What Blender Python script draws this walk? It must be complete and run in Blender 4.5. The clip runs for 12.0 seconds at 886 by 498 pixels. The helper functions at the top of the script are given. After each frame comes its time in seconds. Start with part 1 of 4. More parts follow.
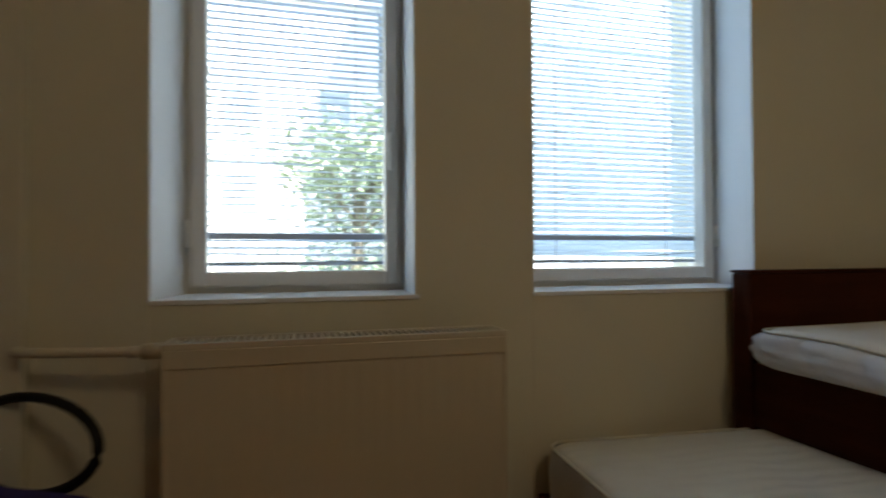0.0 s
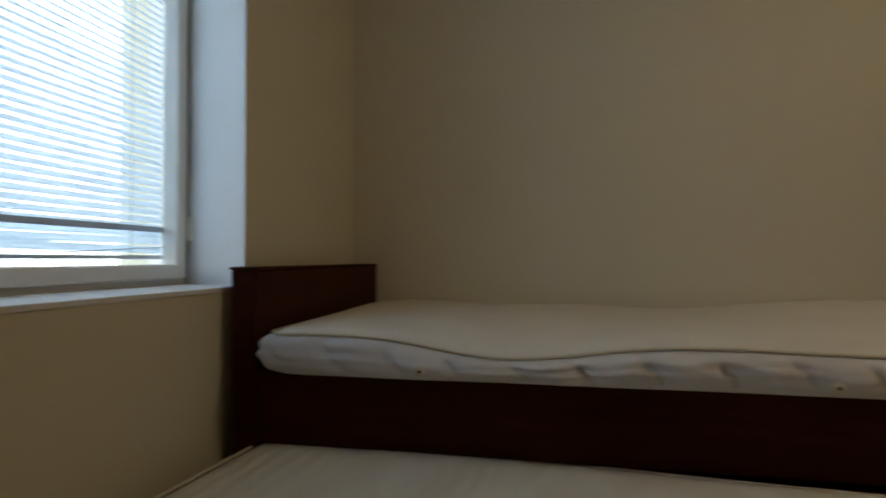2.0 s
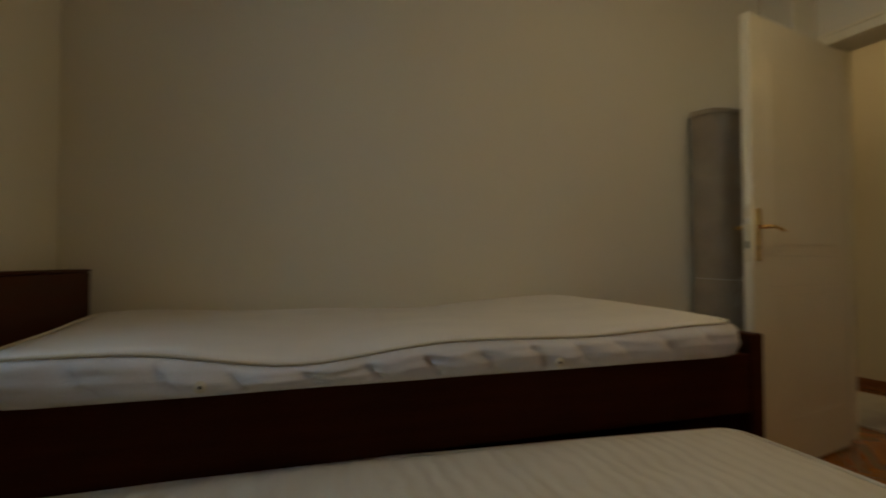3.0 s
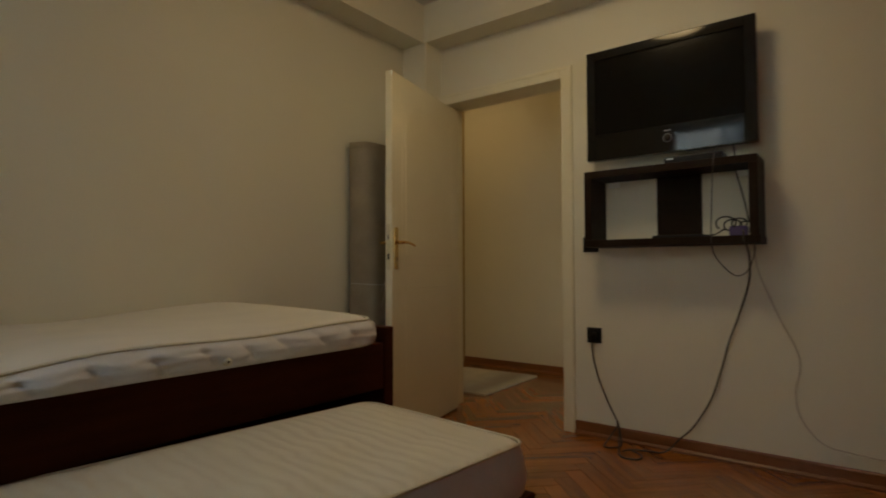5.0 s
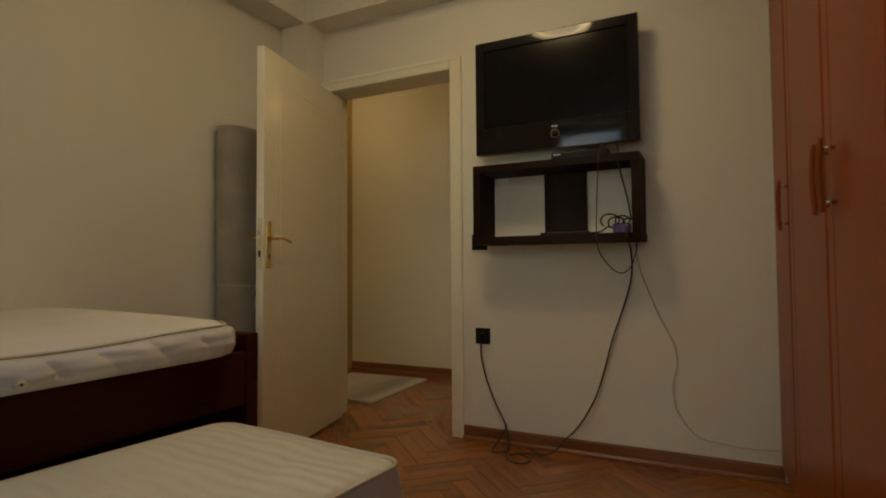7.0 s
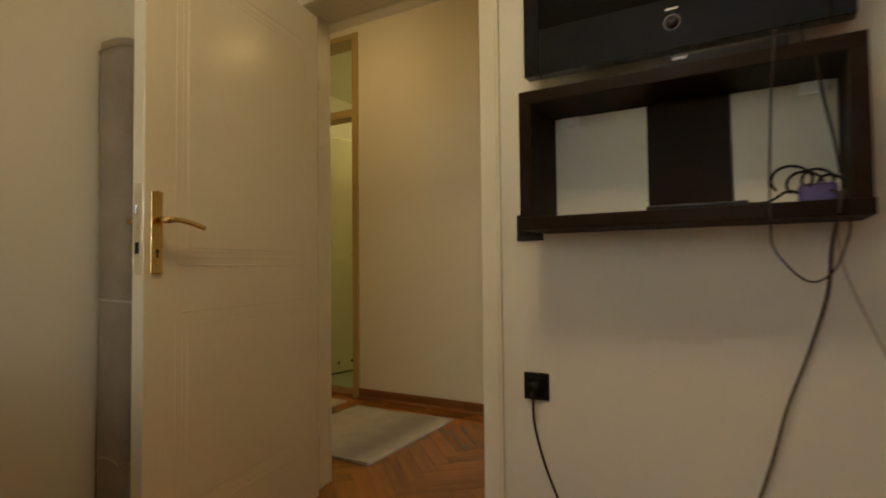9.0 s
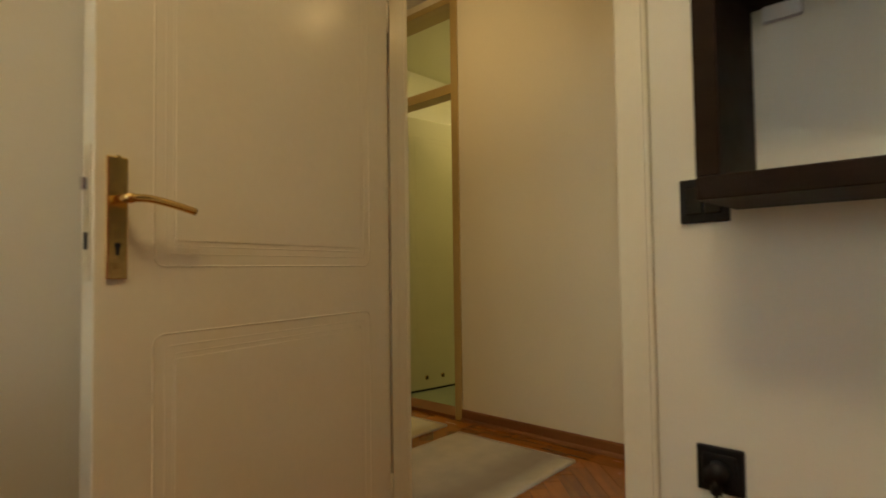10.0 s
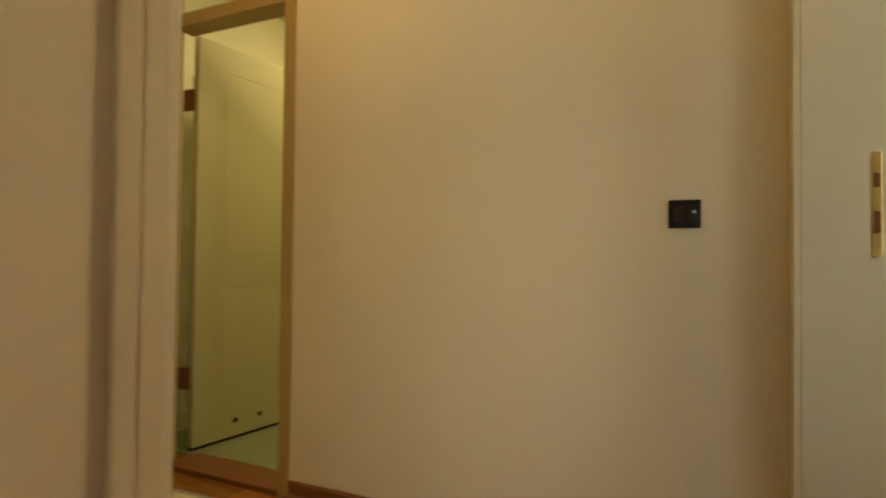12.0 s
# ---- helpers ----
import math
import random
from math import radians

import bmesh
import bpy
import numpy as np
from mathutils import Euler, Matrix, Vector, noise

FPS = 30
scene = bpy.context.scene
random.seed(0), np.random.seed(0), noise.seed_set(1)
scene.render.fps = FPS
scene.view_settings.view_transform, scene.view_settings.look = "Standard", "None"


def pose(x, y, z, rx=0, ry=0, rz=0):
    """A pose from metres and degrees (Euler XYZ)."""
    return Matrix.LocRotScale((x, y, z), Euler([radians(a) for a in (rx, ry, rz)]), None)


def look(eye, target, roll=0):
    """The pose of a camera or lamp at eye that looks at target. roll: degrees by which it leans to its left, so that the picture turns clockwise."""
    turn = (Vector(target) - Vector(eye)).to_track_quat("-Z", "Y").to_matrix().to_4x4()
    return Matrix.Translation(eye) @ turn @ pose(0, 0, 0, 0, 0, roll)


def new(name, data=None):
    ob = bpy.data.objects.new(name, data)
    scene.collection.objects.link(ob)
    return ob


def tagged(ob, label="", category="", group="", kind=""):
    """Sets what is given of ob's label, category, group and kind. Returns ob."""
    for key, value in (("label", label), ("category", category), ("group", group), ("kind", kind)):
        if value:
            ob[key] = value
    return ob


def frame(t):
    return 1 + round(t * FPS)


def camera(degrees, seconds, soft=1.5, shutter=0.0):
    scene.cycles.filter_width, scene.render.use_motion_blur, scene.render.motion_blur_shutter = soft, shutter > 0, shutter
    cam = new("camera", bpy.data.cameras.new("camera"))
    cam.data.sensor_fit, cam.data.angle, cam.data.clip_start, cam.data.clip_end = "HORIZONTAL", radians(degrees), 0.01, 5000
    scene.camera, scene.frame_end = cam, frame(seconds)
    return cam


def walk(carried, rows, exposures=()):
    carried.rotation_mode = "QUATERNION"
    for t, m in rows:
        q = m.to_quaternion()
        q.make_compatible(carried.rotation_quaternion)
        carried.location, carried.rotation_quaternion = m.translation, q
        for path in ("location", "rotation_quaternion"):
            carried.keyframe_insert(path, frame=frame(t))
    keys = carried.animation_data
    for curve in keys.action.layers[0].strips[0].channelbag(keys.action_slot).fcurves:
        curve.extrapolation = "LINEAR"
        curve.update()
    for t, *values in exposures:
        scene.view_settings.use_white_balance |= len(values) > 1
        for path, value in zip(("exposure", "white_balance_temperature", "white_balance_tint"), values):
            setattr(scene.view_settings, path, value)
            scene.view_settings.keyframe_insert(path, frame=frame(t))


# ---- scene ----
cam = camera(78.0, 12.0, soft=1.8, shutter=0.5)
PATH = [
    (0, (-1.034, 2.047, 0.932), (-0.516, 3.978, 0.959), -0.3),
    (0.5, (-1.021, 2.173, 0.916), (-0.041, 3.917, 0.96), -0.5),
    (1, (-1.038, 2.315, 0.895), (0.425, 3.677, 0.946), -0.4),
    (1.5, (-1.035, 2.441, 0.890), (0.686, 3.46, 0.943), -0.6),
    (2, (-1.047, 2.582, 0.906), (0.913, 2.976, 0.944), -0.1),
    (2.5, (-1.042, 2.668, 0.914), (0.957, 2.602, 0.962), -0.2),
    (3, (-1.069, 2.776, 0.905), (0.817, 2.114, 0.959), -0.1),
    (3.5, (-1.13, 2.846, 0.922), (0.576, 1.803, 0.982), -0.2),
    (5.5, (-1.334, 2.929, 0.922), (-0.25, 1.25, 0.991), -0.2),
    (6, (-1.354, 2.952, 0.916), (-0.394, 1.199, 0.986), -0.3),
    (6.5, (-1.308, 2.887, 0.904), (-0.431, 1.091, 0.979), -0.4),
    (8.5, (-0.9, 1.91, 0.908), (0.083, 0.169, 0.975), -0.5),
    (9, (-0.745, 1.644, 0.923), (0.27, -0.078, 0.991), -0.6),
    (9.5, (-0.604, 1.328, 0.937), (0.605, -0.264, 1.006), -0.6),
    (10, (-0.441, 1.096, 0.924), (0.921, -0.366, 0.998), -0.8),
    (10.5, (-0.214, 0.861, 0.958), (1.161, -0.59, 1.03), -0.5),
    (11, (-0.020, 0.655, 0.954), (1.316, -0.831, 1.018), -0.3),
    (11.5, (0.144, 0.469, 0.986), (1.284, -1.174, 1.014), 0.2),
    (12, (0.286, 0.325, 0.966), (1.125, -1.49, 1.006), 0.6),
]
EXPOSURES = [(0, 2.2, 6600, 8), (1, 2.15, 6700, 8), (2, 2.15, 6900, 8), (3.5, 2.05, 7500, 8), (5.5, 2.35, 7700, 8), (6.5, 2.45, 7700, 8), (8.5, 2.9, 7700, 9), (9.5, 3.15, 7700, 9), (10.5, 3.35, 7700, 9), (11.3, 3.5, 7700, 9), (12, 3.65, 7900, 10)]
walk(cam, [(t, look(eye, target, roll)) for t, eye, target, roll in PATH], EXPOSURES)

# ---- daylight and lamps ----
SUN_EL, SUN_AZ = radians(50), radians(150)
world = bpy.data.worlds.new("sky")
scene.world = world
world.use_nodes = True
wn = world.node_tree.nodes
sky = wn.new("ShaderNodeTexSky")
sky.sky_type, sky.sun_disc, sky.sun_elevation, sky.sun_rotation = "NISHITA", False, SUN_EL, SUN_AZ
world.node_tree.links.new(sky.outputs[0], wn["Background"].inputs[0])
wn["Background"].inputs[1].default_value = 0.15


def lamp(name, kind, place, power, colour, size=0.1, target=None):
    data = bpy.data.lights.new(name, kind)
    data.energy, data.color = power, colour
    if kind == "AREA":
        data.shape, data.size = "DISK", size
    elif kind == "POINT":
        data.shadow_soft_size = size
    ob = new(name, data)
    ob.matrix_world = look(place, target) if target else pose(*place)
    return ob


sun = lamp("sun", "SUN", (0, 0, 8), 5.0, (1, 0.95, 0.88))
sun.data.angle = radians(0.6)
sun.matrix_world = look((4.0, -6.5, 9.0), (0, 0, 0))
lamp("bedroom_light", "AREA", (-0.31, 1.20, 2.555), 0.5, (1.0, 0.76, 0.42), 0.42, (-0.31, 1.20, 0))
# the hall and bathroom ceiling lights are added; their lamps are unseen
lamp("hall_fill_light", "AREA", (1.55, -0.75, 2.605), 0.12, (1.0, 0.55, 0.17), 0.18, (1.55, -0.75, 0))
lamp("wall_lamp_light", "POINT", (0.115, -0.80, 2.17), 0.055, (1.0, 0.58, 0.20), 0.05)
lamp("bathroom_light", "AREA", (2.00, -2.45, 2.525), 0.46, (1.0, 0.90, 0.55), 0.18, (2.00, -2.45, 0))

# ---- materials ----


def mat(name, colour, rough=0.5, metal=0.0, vary=0.12, scale=6.0, fine=80.0, bump=0.05, stretch=(1, 1, 1), coat=0.0, per_object=0.0, island=0.0, dirt=None, spec=0.5):
    m = bpy.data.materials.new(name)
    m.use_nodes = True
    nt = m.node_tree
    bs = nt.nodes["Principled BSDF"]
    link = nt.links.new
    co = nt.nodes.new("ShaderNodeTexCoord")
    mp = nt.nodes.new("ShaderNodeMapping")
    mp.inputs["Scale"].default_value = stretch
    link(co.outputs["Object"], mp.inputs[0])
    n1 = nt.nodes.new("ShaderNodeTexNoise")
    n1.inputs["Scale"].default_value, n1.inputs["Detail"].default_value = scale, 5
    n2 = nt.nodes.new("ShaderNodeTexNoise")
    n2.inputs["Scale"].default_value, n2.inputs["Detail"].default_value = fine, 4
    link(mp.outputs[0], n1.inputs[0])
    link(mp.outputs[0], n2.inputs[0])
    add = nt.nodes.new("ShaderNodeMath")
    add.operation = "MULTIPLY_ADD"
    link(n2.outputs[0], add.inputs[0])
    add.inputs[1].default_value = 0.45
    link(n1.outputs[0], add.inputs[2])
    value = add.outputs[0]
    if per_object or island:
        src = nt.nodes.new("ShaderNodeObjectInfo").outputs["Random"] if per_object else nt.nodes.new("ShaderNodeNewGeometry").outputs["Random Per Island"]
        a2 = nt.nodes.new("ShaderNodeMath")
        a2.operation = "MULTIPLY_ADD"
        link(src, a2.inputs[0])
        a2.inputs[1].default_value = per_object or island
        link(value, a2.inputs[2])
        a3 = nt.nodes.new("ShaderNodeMath")
        a3.operation = "SUBTRACT"
        link(a2.outputs[0], a3.inputs[0])
        a3.inputs[1].default_value = (per_object or island) / 2
        value = a3.outputs[0]
    ramp = nt.nodes.new("ShaderNodeValToRGB")
    ramp.color_ramp.elements[0].position, ramp.color_ramp.elements[1].position = 0.35, 1.05
    dark = dirt or [c * (1 - vary) for c in colour]
    light = [min(1, c * (1 + vary)) for c in colour]
    ramp.color_ramp.elements[0].color, ramp.color_ramp.elements[1].color = (*dark, 1), (*light, 1)
    link(value, ramp.inputs[0])
    link(ramp.outputs[0], bs.inputs["Base Color"])
    rr = nt.nodes.new("ShaderNodeMapRange")
    rr.inputs["To Min"].default_value, rr.inputs["To Max"].default_value = max(0.02, rough * 0.85), min(1, rough * 1.15)
    link(n1.outputs[0], rr.inputs[0])
    link(rr.outputs[0], bs.inputs["Roughness"])
    bs.inputs["Metallic"].default_value = metal
    bs.inputs["Specular IOR Level"].default_value = spec
    bs.inputs["Coat Weight"].default_value = coat
    bs.inputs["Coat Roughness"].default_value = 0.12
    if bump:
        bp = nt.nodes.new("ShaderNodeBump")
        bp.inputs["Strength"].default_value, bp.inputs["Distance"].default_value = bump, 0.01
        link(value, bp.inputs["Height"])
        link(bp.outputs[0], bs.inputs["Normal"])
    return m


def glow(name, colour, strength):
    m = bpy.data.materials.new(name)
    m.use_nodes = True
    nt = m.node_tree
    em = nt.nodes.new("ShaderNodeEmission")
    em.inputs[0].default_value, em.inputs[1].default_value = (*colour, 1), strength
    nt.links.new(em.outputs[0], nt.nodes["Material Output"].inputs[0])
    return m


def glass_mat():
    m = bpy.data.materials.new("window_glass")
    m.use_nodes = True
    bs = m.node_tree.nodes["Principled BSDF"]
    bs.inputs["Base Color"].default_value = (0.95, 0.98, 0.97, 1)
    bs.inputs["Roughness"].default_value, bs.inputs["Transmission Weight"].default_value, bs.inputs["IOR"].default_value = 0.0, 1.0, 1.05
    return m


WALL = mat("wall_paint", (0.735, 0.70, 0.57), 0.75, vary=0.035, scale=1.3, fine=140, bump=0.06)
WALL_HALL = mat("hall_wall_paint", (0.72, 0.645, 0.46), 0.7, vary=0.04, scale=1.2, fine=140, bump=0.06)
REVEAL = mat("white_plaster", (0.85, 0.86, 0.87), 0.7, vary=0.04, scale=3, fine=160, bump=0.08)
CEIL = mat("ceiling_paint", (0.78, 0.76, 0.70), 0.85, vary=0.03, scale=1.0, fine=120, bump=0.05)
DOORW = mat("cream_gloss_paint", (0.80, 0.755, 0.58), 0.21, vary=0.04, scale=2.5, fine=60, bump=0.02)
WINW = mat("white_window_paint", (0.84, 0.84, 0.80), 0.4, vary=0.05, scale=4, fine=90, bump=0.03)
BATHW = mat("bath_door_paint", (0.52, 0.51, 0.30), 0.35, vary=0.05, scale=3, fine=70, bump=0.02)
BATHWALL = mat("bath_wall", (0.78, 0.77, 0.56), 0.5, vary=0.03, scale=2, bump=0.02)
FRAMEY = mat("yellowed_frame_paint", (0.40, 0.28, 0.10), 0.4, vary=0.06, scale=3, fine=90, bump=0.03)
TILE = mat("pale_green_tile", (0.25, 0.29, 0.17), 0.25, vary=0.06, scale=4, bump=0.02)
PARQ = mat("oak_parquet", (0.29, 0.098, 0.015), 0.26, vary=0.34, scale=3, fine=30, bump=0.08, stretch=(1.2, 9, 9), coat=0.35, per_object=0.5)
PARQS = mat("oak_parquet_field", (0.29, 0.098, 0.015), 0.26, vary=0.34, scale=5, fine=60, bump=0.08, coat=0.35, island=0.5)
JOINT = mat("parquet_joint", (0.17, 0.060, 0.013), 0.7, vary=0.2)
BASEB = mat("brown_baseboard", (0.20, 0.072, 0.022), 0.38, vary=0.22, scale=4, fine=50, bump=0.05, stretch=(1, 6, 6))
WENGE = mat("dark_brown_wood", (0.046, 0.0105, 0.0042), 0.5, vary=0.35, scale=3, fine=60, bump=0.06, stretch=(1, 1, 9), spec=0.07)
SHELF = mat("wenge_laminate", (0.018, 0.009, 0.005), 0.55, vary=0.3, scale=4, fine=90, bump=0.04, stretch=(1, 6, 6), spec=0.12)
CHERRY = mat("cherry_veneer", (0.27, 0.052, 0.006), 0.30, vary=0.20, scale=1.6, fine=24, bump=0.0, stretch=(5, 5, 0.5), spec=0.26)
MATT = mat("cream_mattress_fabric", (0.74, 0.71, 0.64), 0.85, vary=0.06, scale=6, fine=260, bump=0.12)
MATTQ = mat("quilted_mattress_top", (0.70, 0.67, 0.57), 0.85, vary=0.05, scale=6, fine=260, bump=0.10)
_nt = MATTQ.node_tree
_wv = _nt.nodes.new("ShaderNodeTexWave")
_wv.bands_direction = "Y"
_wv.inputs["Scale"].default_value, _wv.inputs["Distortion"].default_value, _wv.inputs["Detail"].default_value, _wv.inputs["Detail Scale"].default_value = 7.0, 5.5, 3.0, 0.9
_bp = _nt.nodes.new("ShaderNodeBump")
_bp.inputs["Strength"].default_value, _bp.inputs["Distance"].default_value = 0.40, 0.006
_old = next(n for n in _nt.nodes if n.type == "BUMP" and n != _bp)
_nt.links.new(next(n for n in _nt.nodes if n.type == "TEX_COORD").outputs["Object"], _wv.inputs[0])
_nt.links.new(_wv.outputs["Fac"], _bp.inputs["Height"])
_nt.links.new(_old.outputs[0], _bp.inputs["Normal"])
_nt.links.new(_bp.outputs[0], _nt.nodes["Principled BSDF"].inputs["Normal"])
MATTS = mat("pale_mattress_side", (0.66, 0.66, 0.66), 0.8, vary=0.07, scale=14, fine=200, bump=0.15)
PIPING = mat("mattress_piping", (0.66, 0.62, 0.50), 0.7, vary=0.08)
GREYF = mat("grey_foam_cover", (0.34, 0.28, 0.20), 0.9, vary=0.22, scale=7, fine=160, bump=0.35)
RAD = mat("cream_radiator_enamel", (0.62, 0.55, 0.42), 0.35, vary=0.04, scale=3, fine=90, bump=0.02)
BRASS = mat("brass", (0.72, 0.50, 0.20), 0.24, metal=1.0, vary=0.12, scale=20)
PALEBR = mat("pale_worn_brass", (0.66, 0.60, 0.42), 0.42, metal=0.35, vary=0.1, scale=30)
STEEL = mat("chrome", (0.72, 0.72, 0.72), 0.2, metal=1.0, vary=0.06, scale=20)
BLACKP = mat("black_plastic", (0.008, 0.008, 0.009), 0.45, vary=0.25, scale=20, spec=0.25)
BLACKG = mat("glossy_black", (0.008, 0.008, 0.009), 0.05, vary=0.2, scale=10, bump=0.0)
SCREEN = mat("tv_screen", (0.006, 0.006, 0.006), 0.13, vary=0.1, scale=10, bump=0.0, spec=0.2)
SILVER = mat("silver_mark", (0.42, 0.44, 0.46), 0.35, metal=0.6, vary=0.1)
PURPLE = mat("violet_plug", (0.06, 0.035, 0.16), 0.5, vary=0.2)
BLUEF = mat("blue_upholstery", (0.035, 0.025, 0.17), 0.9, vary=0.2, scale=12, fine=250, bump=0.2)
CABLEB = mat("brown_black_cable", (0.035, 0.026, 0.018), 0.55, vary=0.2)
CABLEW = mat("white_cable", (0.52, 0.46, 0.36), 0.5, vary=0.1)


def rug_pile(name, base, shade, spans):
    """Woven pile with soft cross bands of a greyer yarn along the rug's own x."""
    m = mat(name, base, 0.95, vary=0.2, scale=7, fine=300, bump=0.5)
    nt = m.node_tree
    bs = nt.nodes["Principled BSDF"]
    co = nt.nodes.new("ShaderNodeTexCoord")
    sp = nt.nodes.new("ShaderNodeSeparateXYZ")
    nt.links.new(co.outputs["Object"], sp.inputs[0])
    nz = nt.nodes.new("ShaderNodeTexNoise")
    nz.inputs["Scale"].default_value, nz.inputs["Detail"].default_value = 11.0, 4
    nt.links.new(co.outputs["Object"], nz.inputs[0])
    ad = nt.nodes.new("ShaderNodeMath")
    ad.operation = "MULTIPLY_ADD"
    nt.links.new(nz.outputs[0], ad.inputs[0])
    ad.inputs[1].default_value = 0.07
    nt.links.new(sp.outputs[0], ad.inputs[2])
    rp = nt.nodes.new("ShaderNodeValToRGB")
    el = rp.color_ramp.elements
    el[0].position, el[1].position = 0.0, 1.0
    el[0].color = el[1].color = (0, 0, 0, 1)
    for x, v in spans:
        e = el.new(x)
        e.color = (v, v, v, 1)
    nt.links.new(ad.outputs[0], rp.inputs[0])
    mx = nt.nodes.new("ShaderNodeMix")
    mx.data_type = "RGBA"
    nt.links.new(rp.outputs[0], mx.inputs["Factor"])
    src = bs.inputs["Base Color"].links[0].from_socket
    nt.links.new(src, mx.inputs[6])
    mx.inputs[7].default_value = (*shade, 1)
    nt.links.new(mx.outputs[2], bs.inputs["Base Color"])
    return m


RUGB = mat("grey_rug_border", (0.43, 0.385, 0.30), 0.95, vary=0.2, scale=9, fine=300, bump=0.5)
RUG = rug_pile("beige_rug", (0.50, 0.45, 0.34), (0.27, 0.225, 0.17), ((0.06, 0.0), (0.16, 0.85), (0.24, 0.75), (0.36, 0.25), (0.50, 0.0)))
RUGC = rug_pile("cream_rug", (0.56, 0.50, 0.30), (0.33, 0.25, 0.13), ((0.03, 0.8), (0.09, 0.7), (0.16, 0.0)))
BLIND = mat("white_blind_slat", (0.78, 0.83, 0.88), 0.4, vary=0.04, scale=8)
_nt = BLIND.node_tree
_tr, _mx = _nt.nodes.new("ShaderNodeBsdfTranslucent"), _nt.nodes.new("ShaderNodeMixShader")
_tr.inputs[0].default_value, _mx.inputs[0].default_value = (0.80, 0.90, 1.0, 1), 0.72
_nt.links.new(_nt.nodes["Principled BSDF"].outputs[0], _mx.inputs[1])
_nt.links.new(_tr.outputs[0], _mx.inputs[2])
_nt.links.new(_mx.outputs[0], _nt.nodes["Material Output"].inputs[0])
RAILB = mat("blue_grey_rail", (0.52, 0.62, 0.76), 0.5, vary=0.1, scale=12)
CORD = mat("dark_cord", (0.12, 0.15, 0.20), 0.7)
GLASS = glass_mat()
FACADE = mat("pale_facade", (0.80, 0.80, 0.78), 0.8, vary=0.06, scale=0.4, fine=6)
FACADE2 = mat("blue_grey_facade", (0.72, 0.80, 0.86), 0.8, vary=0.06, scale=0.4, fine=6)
DARKW = mat("far_window_glass", (0.34, 0.38, 0.42), 0.15, vary=0.2)
# bark and leaf colours are paled to put outdoor haze into them
BARK = mat("bark", (0.20, 0.18, 0.14), 0.9, vary=0.3, scale=12, bump=0.4)
LEAF = mat("leaf", (0.28, 0.35, 0.24), 0.6, vary=0.4, scale=3, island=0.6)
GROUND = mat("street_ground", (0.30, 0.30, 0.28), 0.9, vary=0.3, scale=0.7, fine=8)
BULB = glow("lamp_glow", (1.0, 0.80, 0.52), 1.2)
BULBW = glow("wall_lamp_glow", (1.0, 0.78, 0.40), 0.45)

# ---- mesh helpers ----


def bm_box(bm, x0, x1, y0, y1, z0, z1, bevel=0.0, segs=2):
    r = bmesh.ops.create_cube(bm, size=1)
    vs = r["verts"]
    for v in vs:
        v.co = Vector((x0 + (v.co.x + 0.5) * (x1 - x0), y0 + (v.co.y + 0.5) * (y1 - y0), z0 + (v.co.z + 0.5) * (z1 - z0)))
    if bevel:
        es = list({e for v in vs for e in v.link_edges})
        bmesh.ops.bevel(bm, geom=es, offset=bevel, segments=segs, affect="EDGES", profile=0.5)
    return bm


def box(x0, x1, y0, y1, z0, z1, bevel=0.0, segs=2):
    return bm_box(bmesh.new(), x0, x1, y0, y1, z0, z1, bevel, segs)


def prism(bm, plan, z0, z1):
    lo = [bm.verts.new((x, y, z0)) for x, y in plan]
    hi = [bm.verts.new((x, y, z1)) for x, y in plan]
    n = len(plan)
    for i in range(n):
        bm.faces.new((lo[i], lo[(i + 1) % n], hi[(i + 1) % n], hi[i]))
    bm.faces.new(lo[::-1])
    bm.faces.new(hi)
    return bm


def cyl(bm, a, b, r, n=16, r2=None):
    a, b = Vector(a), Vector(b)
    d = b - a
    m = Matrix.Translation((a + b) / 2) @ d.to_track_quat("Z", "Y").to_matrix().to_4x4()
    bmesh.ops.create_cone(bm, cap_ends=True, segments=n, radius1=r, radius2=r if r2 is None else r2, depth=d.length, matrix=m)
    return bm


def tube(bm, pts, r, n=8, closed=False):
    pts = [Vector(p) for p in pts]
    k = len(pts)
    rings = []
    up = Vector((0.13, 0.21, 0.97))
    for i, p in enumerate(pts):
        d = pts[(i + 1) % k if closed else min(i + 1, k - 1)] - pts[(i - 1) % k if closed else max(i - 1, 0)]
        s = d.cross(up).normalized()
        u = s.cross(d).normalized()
        rings.append([bm.verts.new(p + r * (math.cos(2 * math.pi * j / n) * s + math.sin(2 * math.pi * j / n) * u)) for j in range(n)])
    for i in range(k if closed else k - 1):
        a, b = rings[i], rings[(i + 1) % k]
        for j in range(n):
            bm.faces.new((a[j], a[(j + 1) % n], b[(j + 1) % n], b[j]))
    if not closed:
        bm.faces.new(rings[0][::-1])
        bm.faces.new(rings[-1])
    return bm


def smooth_path(pts, n=8):
    pts = [Vector(p) for p in pts]
    out = []
    for i in range(len(pts) - 1):
        p0, p1, p2, p3 = pts[max(i - 1, 0)], pts[i], pts[i + 1], pts[min(i + 2, len(pts) - 1)]
        for j in range(n):
            t = j / n
            out.append(0.5 * ((2 * p1) + (p2 - p0) * t + (2 * p0 - 5 * p1 + 4 * p2 - p3) * t * t + (3 * p1 - p0 - 3 * p2 + p3) * t ** 3))
    return out + [pts[-1]]


